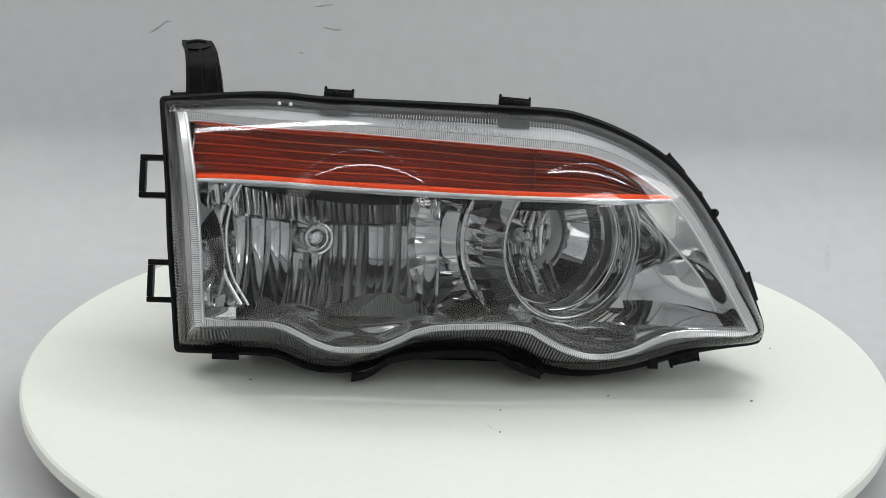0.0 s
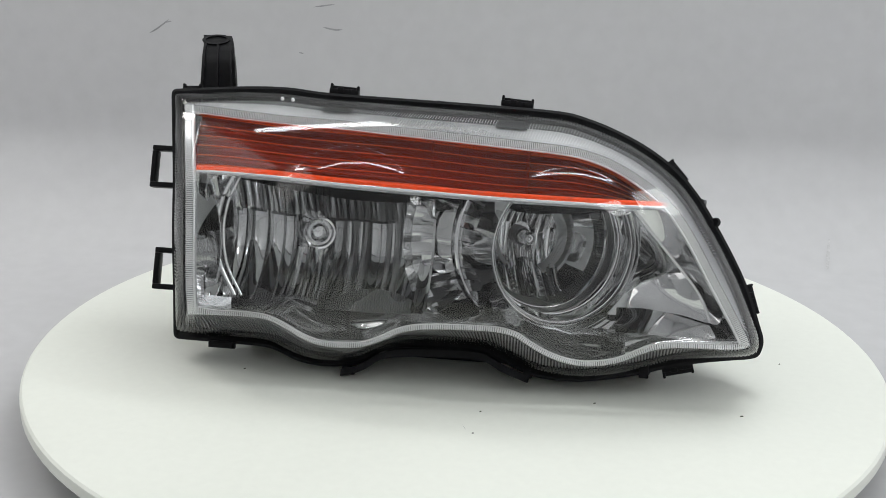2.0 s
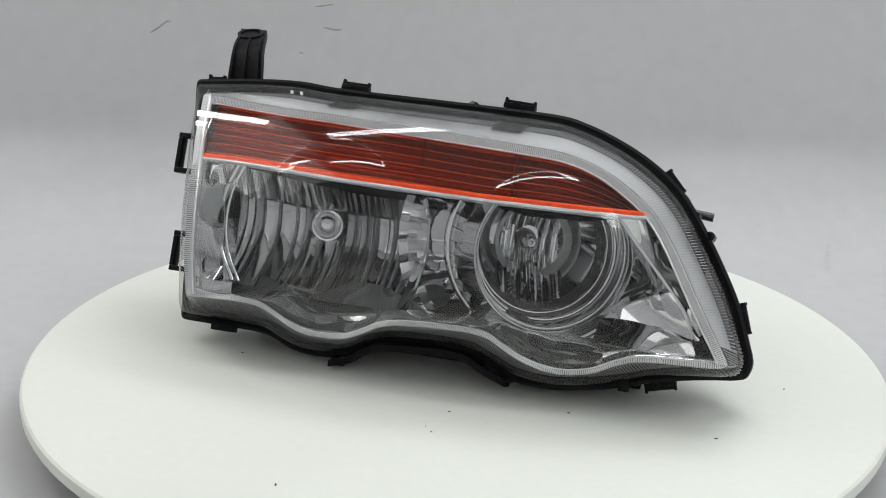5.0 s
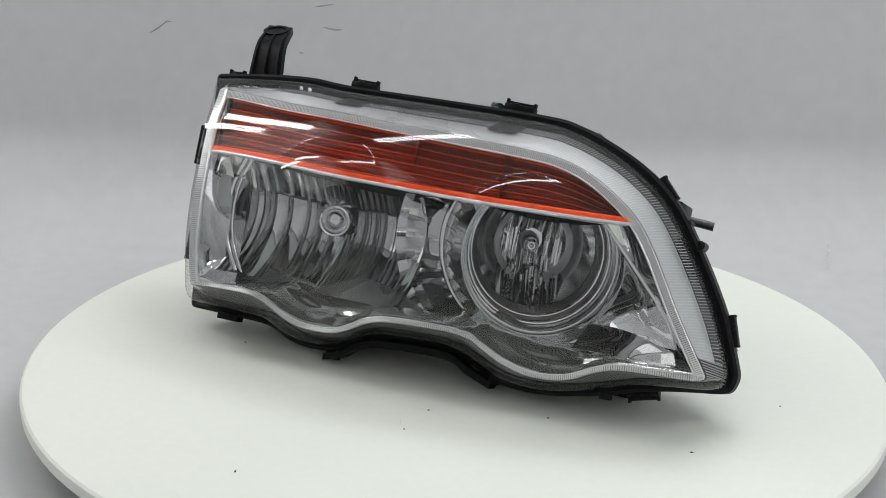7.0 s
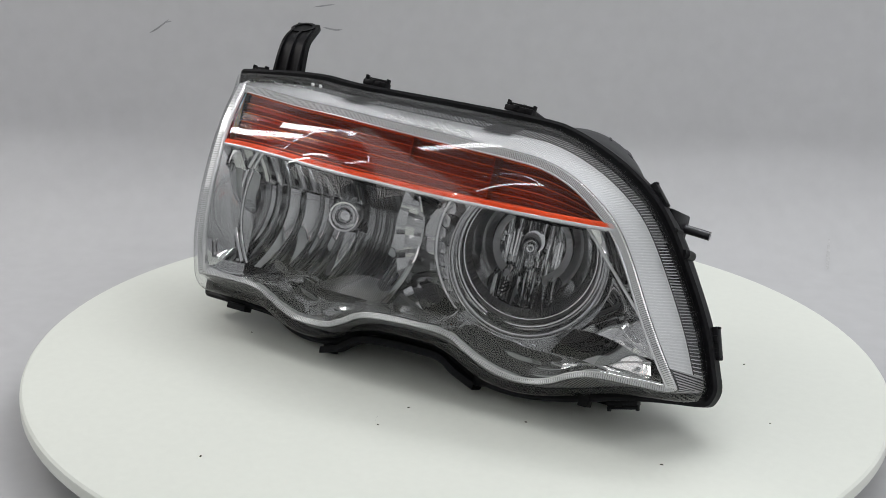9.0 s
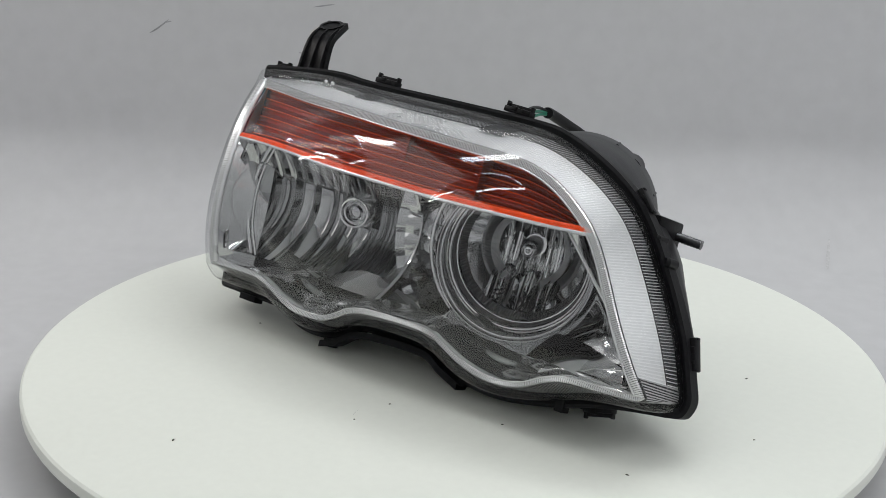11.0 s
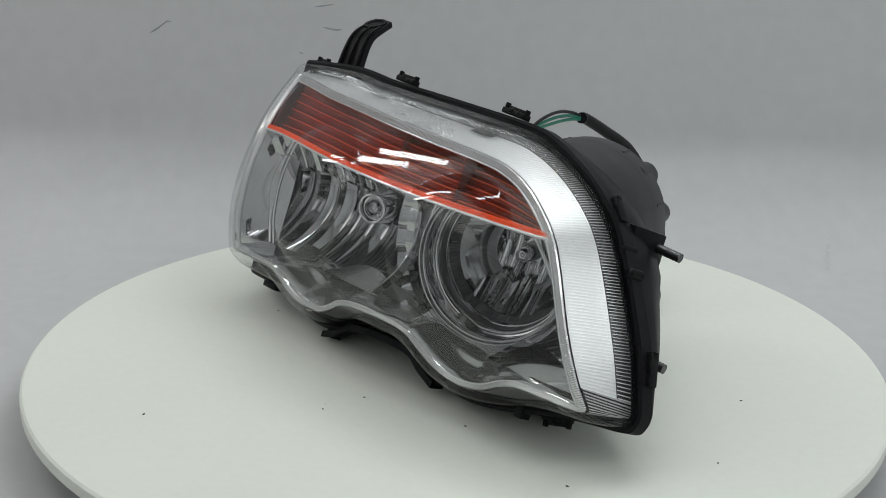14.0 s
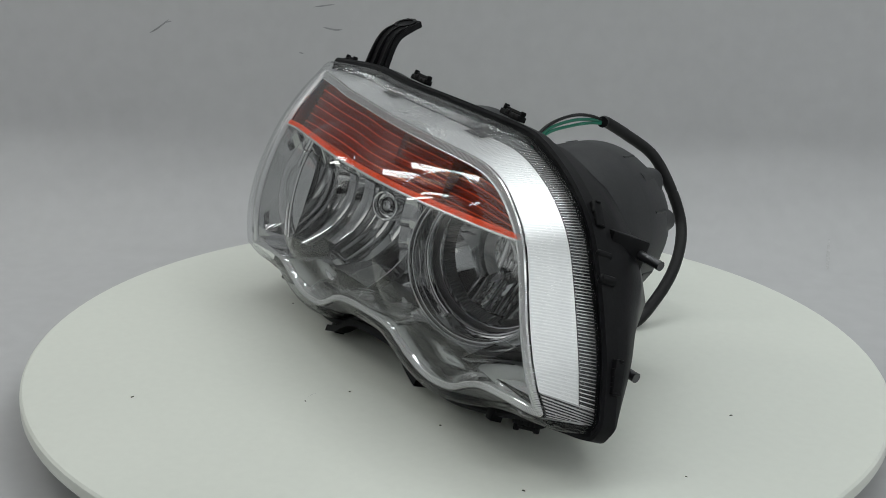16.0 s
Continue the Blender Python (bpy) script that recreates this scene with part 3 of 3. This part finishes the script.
        loft(bm, [[r[i % TOTAL] for i in range(a, b)] for r in (rings[1:] if mat == M_SKIRT else rings)], closed=False)
        part(name, bm, mat, root, text, smooth=True)
    bm = bmesh.new()
    loft(bm, [[r[i % TOTAL] for i in range(end - TOTAL, cut + 1)] for r in rings[:2]], closed=False)
    part("skirt_foot", bm, M_FOOT, root, "dark grey foot of the bezel skirt", smooth=True)
    proud = []
    for k in (0.08, 0.33, 0.36, 0.55, 0.98):
        c = inset(RIM_SQ, 0.010) * (1 - k) + inset(FACE, 0.001) * k
        proud.append(ring_points(inset(c, -0.0008), (RW_SQ - 0.004) * (1 - k) + (FW - 0.0025) * k + 0.0006))
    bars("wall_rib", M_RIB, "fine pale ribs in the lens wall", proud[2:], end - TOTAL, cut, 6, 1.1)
    bars("wall_rib", M_FOOTRIB, "fine clear ribs at the foot of the lens wall", proud[:2], end - TOTAL, cut, 6, 0.8)
    # the same ribs on the underside, with its shade put into a darker grey
    bars("wall_rib", M_SHADED_RIB, "fine ribs under the lens, shade in their colour", proud, cut, end, 6, 1.4)
    # dark patches drawn as the two upper clips' shadows, seen through the wall
    for c0, c1 in ((-0.121, -0.095), (0.0315, 0.0595)):
        span = [i for i in range(COUNTS[0]) if c0 < RIM_SQ[i, 0] < c1]
        bm = bmesh.new()
        rows = []
        for k in (0.06, 0.3, 0.52):
            c = inset(inset(RIM_SQ, 0.010) * (1 - k) + inset(FACE, 0.001) * k, -0.0014)
            rows.append([X(c[i, 0], c[i, 1], (RW_SQ[i] - 0.004) * (1 - k) + (FW[i] - 0.0025) * k + 0.001) for i in span[::3]])
        loft(bm, rows, closed=False)
        part("clip_shadow", bm, M_SHADE, root)


def build_indicator(root):
    """The amber strip: coloured cover, stepped reflector and walls of its chamber."""
    top_in = inset(FACE, 0.0085)[:COUNTS[0]]
    us = np.linspace(-0.2275, 0.1815, 150)
    order = np.argsort(top_in[:, 0])
    tv = np.interp(us, top_in[order, 0], top_in[order, 1])
    lo = np.array([divider_v(u) for u in us])
    tv = np.maximum(tv, lo + 0.0004)
    bm = bmesh.new()
    loft(bm, [[X(us[i] + (0.012 * (1 - k) if i == 0 else 0), lo[i] + (tv[i] - lo[i]) * k, face_w(us[i], lo[i] + (tv[i] - lo[i]) * k) - 0.004) for i in range(150)] for k in np.linspace(0, 1, 9)], closed=False)
    part("amber_cover", bm, M_AMBER, root, "glossy red-amber indicator cover", smooth=True, away=X(0.0, 0.12, -0.1))
    # stepped reflector behind; its dark reflections are put into its colour
    bm = bmesh.new()
    rings = []
    steps = 6
    for k in range(steps):
        for f, d in ((0.0, 0.0), (0.42, 0.0022), (0.84, 0.0)):
            kk = (k + f) / steps
            rings.append([X(us[i], lo[i] + (tv[i] - lo[i]) * kk, face_w(us[i], lo[i]) - 0.026 - 0.004 * math.sin(us[i] * 40) + d * 0.9 - 0.002 * k) for i in range(150)])
    loft(bm, rings, closed=False)
    part("stepped_reflector", bm, M_STEP_SHADED, root, "stepped silver reflector behind the amber cover, dark reflections in its colour")
    # white ridges that stand for ledges catching light from above
    for k in range(steps):
        bm = bmesh.new()
        rows = []
        for f, d in ((0.84, -0.0005), (0.88, 0.0020), (0.93, 0.0026), (0.99, -0.0005)):
            kk = (k + f) / steps
            rows.append([X(us[i], lo[i] + (tv[i] - lo[i]) * kk, face_w(us[i], lo[i]) - 0.026 - 0.004 * math.sin(us[i] * 40) + d * 0.9 - 0.002 * k + 0.0003) for i in range(146)])
        loft(bm, rows, closed=False)
        part("lit_ledge", bm, M_LIT_RIDGE, root, smooth=True)
    # chamber walls
    bm = bmesh.new()
    loft(bm, [[X(us[i], lo[i], face_w(us[i], lo[i]) - d) for i in range(150)] for d in (0.003, 0.04)], closed=False)
    loft(bm, [[X(us[i], tv[i] + 0.0005, face_w(us[i], tv[i]) - d) for i in range(150)] for d in (0.003, 0.03)], closed=False)
    part("chamber_wall", bm, M_SILVER, root, smooth=True)
    for u in (-0.018, 0.062):
        bm = bmesh.new()
        v0, v1 = divider_v(u), float(np.interp(u, us, tv))
        block(bm, (u, (v0 + v1) / 2, face_w(u, v1) - 0.020), (0.0016, v1 - v0 - 0.001, 0.022), to=X, bevel=0)
        part("chamber_rib", bm, M_STEP_SHADED, root)
    # thin bright line under the strip
    bm = bmesh.new()
    line = catmull(DIVIDER, 90)
    loft(bm, [[X(u, v + dv, face_w(u, v) + dw) for u, v in line] for dv, dw in ((-0.0022, -0.010), (-0.0016, -0.002), (0.0002, -0.0015), (0.0006, -0.005))], closed=False)
    part("divider_trim", bm, M_TRIM, root, "thin bright divider strip", smooth=True)
    bm = bmesh.new()
    loft(bm, [[X(u, v + dv, face_w(u, v) + dw) for u, v in line[:-1]] for dv, dw in ((0.0004, -0.0024), (0.0026, -0.0027), (0.0040, -0.0034), (0.0046, -0.0046))], closed=False)
    part("amber_lip", bm, M_AMBER_EDGE, root, "bright red lower lip of the amber cover", smooth=True)


BULB = Vector((-0.1254, 0.125, -0.030))


def build_main_reflector(root):
    bm = bmesh.new()
    us = np.arange(-0.2085, -0.016, 0.00075)
    tilt = [random.uniform(-0.55, 0.55) for _ in range(400)]
    rows = 46
    pitch = 0.0108
    grid = []
    for u in us:
        hi = divider_v(u) - 0.0015
        d = u - BULB.x
        lo = 0.060 + 0.010 * math.cos((u + 0.09) * 45) * (abs(u + 0.09) < 0.07)
        col = []
        for j in range(rows):
            v = lo + (hi - lo) * j / (rows - 1)
            e = v - 0.118
            w = -0.062 + 10.4 * d * d * (1 if d < 0 else 0.74) - 0.30 * d + 9.0 * e * e
            band = 0 if v < 0.140 else 1
            wide = pitch if band == 0 else pitch * 0.62
            cell = int((u + 0.3) / wide)
            fr = ((u + 0.3) / wide) % 1 - 0.5
            slope = 20.8 * d * (1 if d < 0 else 0.74) - 0.30
            w += 0.0060 * fr * fr + (tilt[cell + 90 * band] - 0.62 * slope) * fr * wide
            if band:
                w += 0.004 + 0.30 * (v - 0.140)
            col.append(X(u, v, min(w, face_w(u, v) - 0.008)))
        grid.append(col)
    loft(bm, grid, closed=False)
    refl = auto_smooth(part("main_reflector", bm, M_BOWL, root, "faceted chrome main reflector bowl"), 14)
    # curved lip of the bowl
    for off, wide in ((0.0, 0.0022), (0.006, 0.0014)):
        bm = bmesh.new()
        arc = catmull([(-0.188 + off, 0.166, 0.036), (-0.198 + off, 0.142, 0.034), (-0.2005 + off, 0.116, 0.033), (-0.195 + off, 0.088, 0.032), (-0.180 + off, 0.062, 0.032)], 40)
        sweep(bm, [X(*p) for p in arc], wide, 8)
        auto_smooth(part("bowl_lip", bm, M_CHROME, root), 60)
    # side cheek between lip and bezel
    bm = bmesh.new()
    inn = inset(FACE, 0.0085)[sum(COUNTS[:2]):]
    good = [(u, v) for u, v in inn if 0.046 < v < 0.163]
    loft(bm, [[X(u, v, face_w(u, v) - 0.004) for u, v in good], [X(u + 0.012, v, face_w(u, v) - 0.022) for u, v in good], [X(u + 0.022, v, 0.020) for u, v in good]], closed=False)
    part("bowl_cheek", bm, M_BOWL, root, smooth=True)
    # bulb with its shield
    c = BULB - AXIS * 0.010
    bm = bmesh.new()
    lathe(bm, c, [(0.0085, -0.044), (0.0085, -0.020), (0.0160, -0.017), (0.0172, -0.012), (0.016, -0.008), (0.0150, 0.010), (0.0140, 0.013), (0.0125, 0.0125), (0.0120, 0.006), (0.0095, 0.005), (0.0085, 0.011), (0.0065, 0.013), (0.0050, 0.010), (0.0045, 0.004), (0.0001, 0.0035)], 48)
    trim_and_place(bm, 0.3)
    shield = auto_smooth(part("bulb_shield", bm, M_CHROME, root, "round chrome bulb shield with concentric rings"), 30)
    bm = bmesh.new()
    lathe(bm, c, [(0.0220, -0.034), (0.0215, -0.018), (0.0195, -0.016), (0.0180, -0.018), (0.0165, -0.026), (0.0130, -0.026), (0.0120, -0.029), (0.0085, -0.030)], 48)
    trim_and_place(bm, 0.3)
    auto_smooth(part("bulb_collar", bm, M_GREY, root, "dark bulb collar"), 30)
    # ribbed humps under the bowl
    for u0, u1, high in ((-0.190, -0.148, 0.011), (-0.118, -0.010, 0.017)):
        bm = bmesh.new()
        n = int((u1 - u0) / 0.0005)
        low, brow, back = [], [], []
        for i in range(n):
            k = i / (n - 1)
            u = u0 + (u1 - u0) * k
            lift = high * math.sin(math.pi * k) ** 1.2
            z = 0.0011 * (i % 4 < 2)
            low.append(X(u, 0.0560, 0.006 + z))
            brow.append(X(u, 0.0600 + lift, -0.004 + z))
            back.append(X(u, 0.0585 + lift, -0.024))
        loft(bm, [low, brow, back], closed=False)
        part("ribbed_hump", bm, M_DARKRIB, root, "dark finely ribbed hump below the bowl")


def build_second_reflector(root):
    c = BOWL_C
    # deep bowl: upright flutes broken into cells in the middle, smooth cheeks beside them
    bm = bmesh.new()
    rng = random.Random(5)
    lean = [[(rng.uniform(-0.14, 0.14), rng.uniform(-0.10, 0.10)) for _ in range(12)] for _ in range(12)]
    pitch, tall = 0.0078, 0.030
    rings = []
    for j in range(60):
        r = 0.010 + 0.0415 * j / 59
        ring = []
        for k in range(240):
            a = k / 240 * math.tau
            x, y = r * math.cos(a), r * math.sin(a)
            s = -0.1287 + 21.0 * r * r
            if abs(x) < 0.0273:
                p, q = (x + 0.0273) / pitch, (y + 0.055 + 0.004 * math.sin(x * 300)) / tall
                fx, fy = p % 1 - 0.5, q % 1 - 0.5
                lx, ly = lean[int(p)][int(q)]
                s += 0.012 * fx * fx + (lx - 0.7 * 42 * x) * fx * pitch + (ly - 0.35 * 42 * y) * fy * tall + 0.004
            ring.append(on_axis(c, r, a, s))
        rings.append(ring)
    rows = loft(bm, rings)
    bm.faces.new(rows[0])
    trim_and_place(bm)
    auto_smooth(part("second_reflector", bm, M_DEEP, root, "deep round chrome reflector bowl with upright flutes"), 16)
    # pale ribbed crescents standing in the bowl at both sides of the flutes
    for mid_a in (0.0, math.pi):
        bm = bmesh.new()
        n = 130
        rings = []
        for r, s in ((0.0290, -0.104), (0.0300, -0.101), (0.0345, -0.0935), (0.0350, -0.0955)):
            rings.append([on_axis(c, r + 0.0005 * (k % 2), mid_a + radians(-62 + 124 * k / n), s) for k in range(n + 1)])
        loft(bm, rings, closed=False)
        trim_and_place(bm)
        part("ribbed_crescent", bm, M_RIB, root, "pale finely ribbed crescent in the bowl")
    # ribbed liner
    bm = bmesh.new()
    n = 300
    rings = []
    for r, s, z in ((0.0515, -0.0735, 0), (0.0516, -0.0725, 1), (0.0553, -0.0605, 1), (0.0555, -0.0600, 0)):
        rings.append([on_axis(c, r + (0.0007 if k % 2 else 0) * z, k / n * math.tau, s) for k in range(n)])
    loft(bm, rings)
    trim_and_place(bm)
    part("ribbed_liner", bm, M_DARKRIB, root, "dark finely ribbed liner ring")
    # stepped funnel of rings that opens forward
    # groove_ring is coloured dark in place of a dark reflection
    for name, mat, prof in (("inner_ring", M_CHROME, [(0.0555, -0.0600), (0.0557, -0.0560), (0.0561, -0.0554), (0.0570, -0.0553), (0.0575, -0.0558), (0.0577, -0.0575)]),
                            ("groove_ring", M_SHADE, [(0.0577, -0.0575), (0.0578, -0.0530), (0.0582, -0.0460)]),
                            ("middle_ring", M_CHROME, [(0.0582, -0.0460), (0.0584, -0.0410), (0.0588, -0.0401), (0.0598, -0.0398), (0.0604, -0.0404), (0.0606, -0.0420)]),
                            ("ring_band", M_CHROME, [(0.0606, -0.0420), (0.0610, -0.0360), (0.0618, -0.0300)]),
                            ("outer_ring", M_SHELF, [(0.0618, -0.0300), (0.0620, -0.0232), (0.0624, -0.0222), (0.0631, -0.0220), (0.0635, -0.0236), (0.0641, -0.0236), (0.0644, -0.0202), (0.0650, -0.0193), (0.0660, -0.0195), (0.0668, -0.0230)]),
                            ("ring_collar", M_CHROME, [(0.0668, -0.0230), (0.0690, -0.0330), (0.0725, -0.0450)])):
        bm = bmesh.new()
        lathe(bm, c, prof, 144)
        trim_and_place(bm)
        auto_smooth(part(name, bm, mat, root, "polished chrome ring round the bowl" if mat != M_SHADE else "groove between the rings, dark reflection in its colour"), 30)
    # faceted crescent beside the bowl
    count, a0, a1 = 17, -64, 80
    for i in range(count):
        b0, b1 = radians(a0 + (a1 - a0) * i / count), radians(a0 + (a1 - a0) * (i + 0.94) / count)
        bm = bmesh.new()
        dip, lean_a = rng.uniform(0.0016, 0.0032), rng.uniform(-0.0012, 0.0012)
        rows = []
        for y in np.linspace(-1, 1, 7):
            rows.append([on_axis(c, 0.07625 + 0.00375 * y, b0 + (b1 - b0) * (0.5 + 0.5 * x), -0.0555 - 0.0105 * y - dip * (1 - x * x) * (1 - y * y) + lean_a * x) for x in np.linspace(-1, 1, 7)])
        loft(bm, rows, closed=False)
        trim_and_place(bm)
        part("facet_cell", bm, M_CHROME, root, smooth=True)
    bm = bmesh.new()
    lathe(bm, c, [(0.0795, -0.0690), (0.0798, -0.0650), (0.0806, -0.0638), (0.0822, -0.0638), (0.0832, -0.0650), (0.0838, -0.0790)], 96, radians(-95), radians(90))
    trim_and_place(bm)
    auto_smooth(part("crescent_ring", bm, M_CHROME, root, "bright crescent ring beside the bowl"), 30)
    # fluted fairing between the bowls
    bm = bmesh.new()
    n = 104
    rings = []
    for j, (r, st) in enumerate(((0.0838, -0.072), (0.0900, -0.078), (0.0970, -0.086), (0.1050, -0.092), (0.1130, -0.094), (0.1210, -0.092))):
        rings.append([on_axis(c, r, radians(-60 + 135 * k / n), st + (0.0020 * abs(math.sin(k * math.pi / 8)) + 0.0006 * math.sin(k * 0.9 + j * 1.7)) * (j > 0)) for k in range(n + 1)])
    loft(bm, rings, closed=False)
    trim_and_place(bm)
    auto_smooth(part("faceted_fairing", bm, M_BOWL, root, "fluted chrome fairing between the bowls"), 20)
    # arcs of the skirt below the rings
    bm = bmesh.new()
    lathe(bm, c, [(0.0668, -0.0235), (0.0690, -0.0215), (0.0700, -0.0235), (0.0725, -0.0205), (0.0735, -0.0225), (0.0765, -0.0190), (0.0775, -0.0210), (0.0810, -0.0170), (0.0860, -0.0150)], 96, radians(-150), radians(-52))
    trim_and_place(bm)
    auto_smooth(part("ring_skirt", bm, M_SHELF, root, "stepped chrome arcs below the bowl"), 30)
    # bulb
    b = Vector((0.0622, 0.1333, -0.051))
    bm = bmesh.new()
    lathe(bm, b, [(0.0062, -0.030), (0.0062, -0.004), (0.0058, -0.001), (0.0048, 0.0005), (0.0040, -0.0005), (0.0034, -0.003), (0.0022, -0.0032), (0.0014, -0.0015), (0.0001, -0.001)], 40)
    trim_and_place(bm, 0.3)
    auto_smooth(part("bulb", bm, M_SATIN, root, "small capped bulb in the deep bowl"), 30)
    bm = bmesh.new()
    lathe(bm, b, [(0.0090, -0.030), (0.0084, -0.020), (0.0076, -0.018), (0.0066, -0.019), (0.0062, -0.028)], 48)
    trim_and_place(bm, 0.3)
    auto_smooth(part("bulb_collar", bm, M_DARKRIB, root), 30)


def build_bezel(root):
    """The chrome shelf that follows the lower edge, and the outer cheek."""
    bot = inset(FACE, 0.0058)[COUNTS[0]:COUNTS[0] + COUNTS[1]]
    bot = bot[::-1][4:-4:2]
    bm = bmesh.new()
    rings = []
    for k in np.linspace(0, 1, 44):
        ring = []
        for u, v in bot:
            lobe = 0.020 + 0.010 * math.cos((u - 0.105) * 28) * (u > 0) + 0.012 * math.cos((u + 0.09) * 30) * (u <= 0)
            vv = v + lobe * (k ** 0.8)
            ww = face_w(u, v) - 0.004 - (0.052 if u < 0.15 else 0.030) * k + 0.004 * math.sin(k * 5 + u * 30) + 0.0005 * math.sin(k * 17 + u * 9) * min(1, 4 * k) + 0.0040 * noise.noise(Vector((u * 34, v * 34, k * 2.4))) * min(1, 3 * k)
            ring.append(X(u, vv, ww))
        rings.append(ring)
    loft(bm, rings, closed=False)
    part("lower_shelf", bm, M_SHELF, root, "wavy chrome shelf along the lower edge", smooth=True)
    # outer corner: a panel from the rings to a crease, and a cheek from the crease to the bezel
    top = inset(FACE, 0.0085)[:COUNTS[0]]
    edge = [(u, v) for u, v in top if u > 0.15 and v < 0.157]
    n = 40
    rim = catmull(edge[::8], n)
    crease = catmull([(0.150, 0.157, 0.032), (0.165, 0.140, 0.026), (0.184, 0.119, 0.020), (0.203, 0.098, 0.014), (0.213, 0.083, 0.010), (0.219, 0.068, 0.008)], n)
    ring = [on_axis(BOWL_C, 0.0668, radians(140 + 92 * i / (n - 1)), -0.0240) for i in range(n)]
    bm = bmesh.new()
    rows = []
    for k in np.linspace(0, 1, 14):
        row = []
        for i in range(n):
            p = np.array([rim[i][0], rim[i][1], face_w(*rim[i]) - 0.004])
            q = p * (1 - k) + crease[i] * k
            row.append(X(q[0], q[1], q[2] - 0.0025 * math.sin(math.pi * k)))
        rows.append(row)
    loft(bm, rows, closed=False)
    part("outer_cheek", bm, M_CHROME, root, "smooth chrome outer cheek", smooth=True)
    bm = bmesh.new()
    rows = []
    for k in np.linspace(0, 1, 14):
        rows.append([X(*(Vector(crease[i]) * (1 - k) + ring[i] * k - Vector((0, 0, 0.002 * math.sin(math.pi * k))))) for i in range(n)])
    loft(bm, rows, closed=False)
    part("corner_panel", bm, M_CHROME, root, "smooth chrome panel beside the rings", smooth=True)
    bm = bmesh.new()
    sweep(bm, [X(*(Vector(p) + Vector((0, 0, 0.0004)))) for p in crease], 0.0011, 8)
    auto_smooth(part("corner_crease", bm, M_TRIM, root, "thin bright crease in the corner"), 60)
    # ledge under the panel
    bm = bmesh.new()
    rows = []
    for k in np.linspace(0, 1, 10):
        rows.append([X(0.142 + 0.077 * f + 0.012 * k * f, 0.076 - 0.008 * f - 0.022 * k + 0.003 * math.sin(f * 4), -0.006 + 0.014 * f + 0.034 * k * (1 - 0.35 * f) + 0.0015 * math.sin(k * 3 + f * 2)) for f in np.linspace(0, 1, 20)])
    loft(bm, rows, closed=False)
    part("corner_ledge", bm, M_CHROME, root, "polished ledge in the outer corner", smooth=True)
    bm = bmesh.new()
    rings = []
    for r, h in ((1.0, -0.002), (0.92, 0.002), (0.75, 0.002), (0.62, -0.001), (0.05, -0.002)):
        rings.append([X(0.2035 + r * 0.006 * math.cos(a) - r * 0.003 * math.sin(a), 0.112 + r * 0.013 * math.sin(a), 0.0225 + h) for a in np.linspace(0, math.tau, 28, endpoint=False)])
    loft(bm, rings)
    auto_smooth(part("oval_boss", bm, M_CHROME, root), 30)


def build_marks(root):
    """The moulded letter and the row of small unreadable figures on the lens."""
    data = bpy.data.curves.new("letter", "FONT")
    data.body, data.size, data.extrude, data.align_x = "R", 0.0105, 0.0002, "CENTER"
    tmp = new("letter_curve", data)
    bpy.context.view_layer.update()
    me = bpy.data.meshes.new_from_object(tmp.evaluated_get(bpy.context.evaluated_depsgraph_get()))
    bpy.data.objects.remove(tmp)
    me.materials.append(M_MARK)
    ob = new("letter", me)
    for q in me.vertices:
        u, v = -0.199 + q.co.x, 0.0535 + q.co.y
        q.co = X(u, v, lens_w(u, v) + 0.0003 + q.co.z)
    ob.parent = root
    for u in (-0.1585, -0.1485):
        i = min(range(COUNTS[0]), key=lambda j: abs(RIM[j, 0] - u))
        bm = bmesh.new()
        p = X(*(RIM[i] * 0.55 + FACE[i] * 0.45), RW[i] * 0.55 + FW[i] * 0.45 + 0.006)
        sweep(bm, [p, p + Vector((0.0004, -0.0016, 0.0016))], [0.0017, 0.0009], 12)
        auto_smooth(part("moulded_dot", bm, M_SILVER, root), 40)
    for k in range(7):
        bm = bmesh.new()
        u, v = -0.035 + 0.0045 * k, 0.0535
        block(bm, (u, v, lens_w(u, v) + 0.0003), (0.0026, 0.0042, 0.0004), to=X, bevel=0)
        part("figure_bar", bm, M_MARK, root)


def build_headlamp():
    root = tagged(new("headlamp"), "car headlamp with clear lens, amber strip and black housing", "headlamp")
    build_housing(root)
    build_cable(root)
    build_lens(root)
    build_indicator(root)
    build_main_reflector(root)
    build_second_reflector(root)
    build_bezel(root)
    build_marks(root)
    return root


build_backdrop()
turntable = build_turntable()
headlamp = build_headlamp()

TURN = ((0, 0.0), (1, -3.61), (2, -7.21), (3, -10.84), (4, -14.48), (5, -18.11), (6, -21.73), (7, -25.38), (8, -29.06), (9, -32.66), (10, -36.2), (11, -39.75),
        (12, -43.33), (13, -46.9), (14, -50.48), (15, -54.05), (16, -57.58))


def motions():
    rows = [(t, pose(0, 0, 0, 0, 0, a)) for t, a in TURN]
    walk(turntable, rows)
    walk(headlamp, rows)


motions()
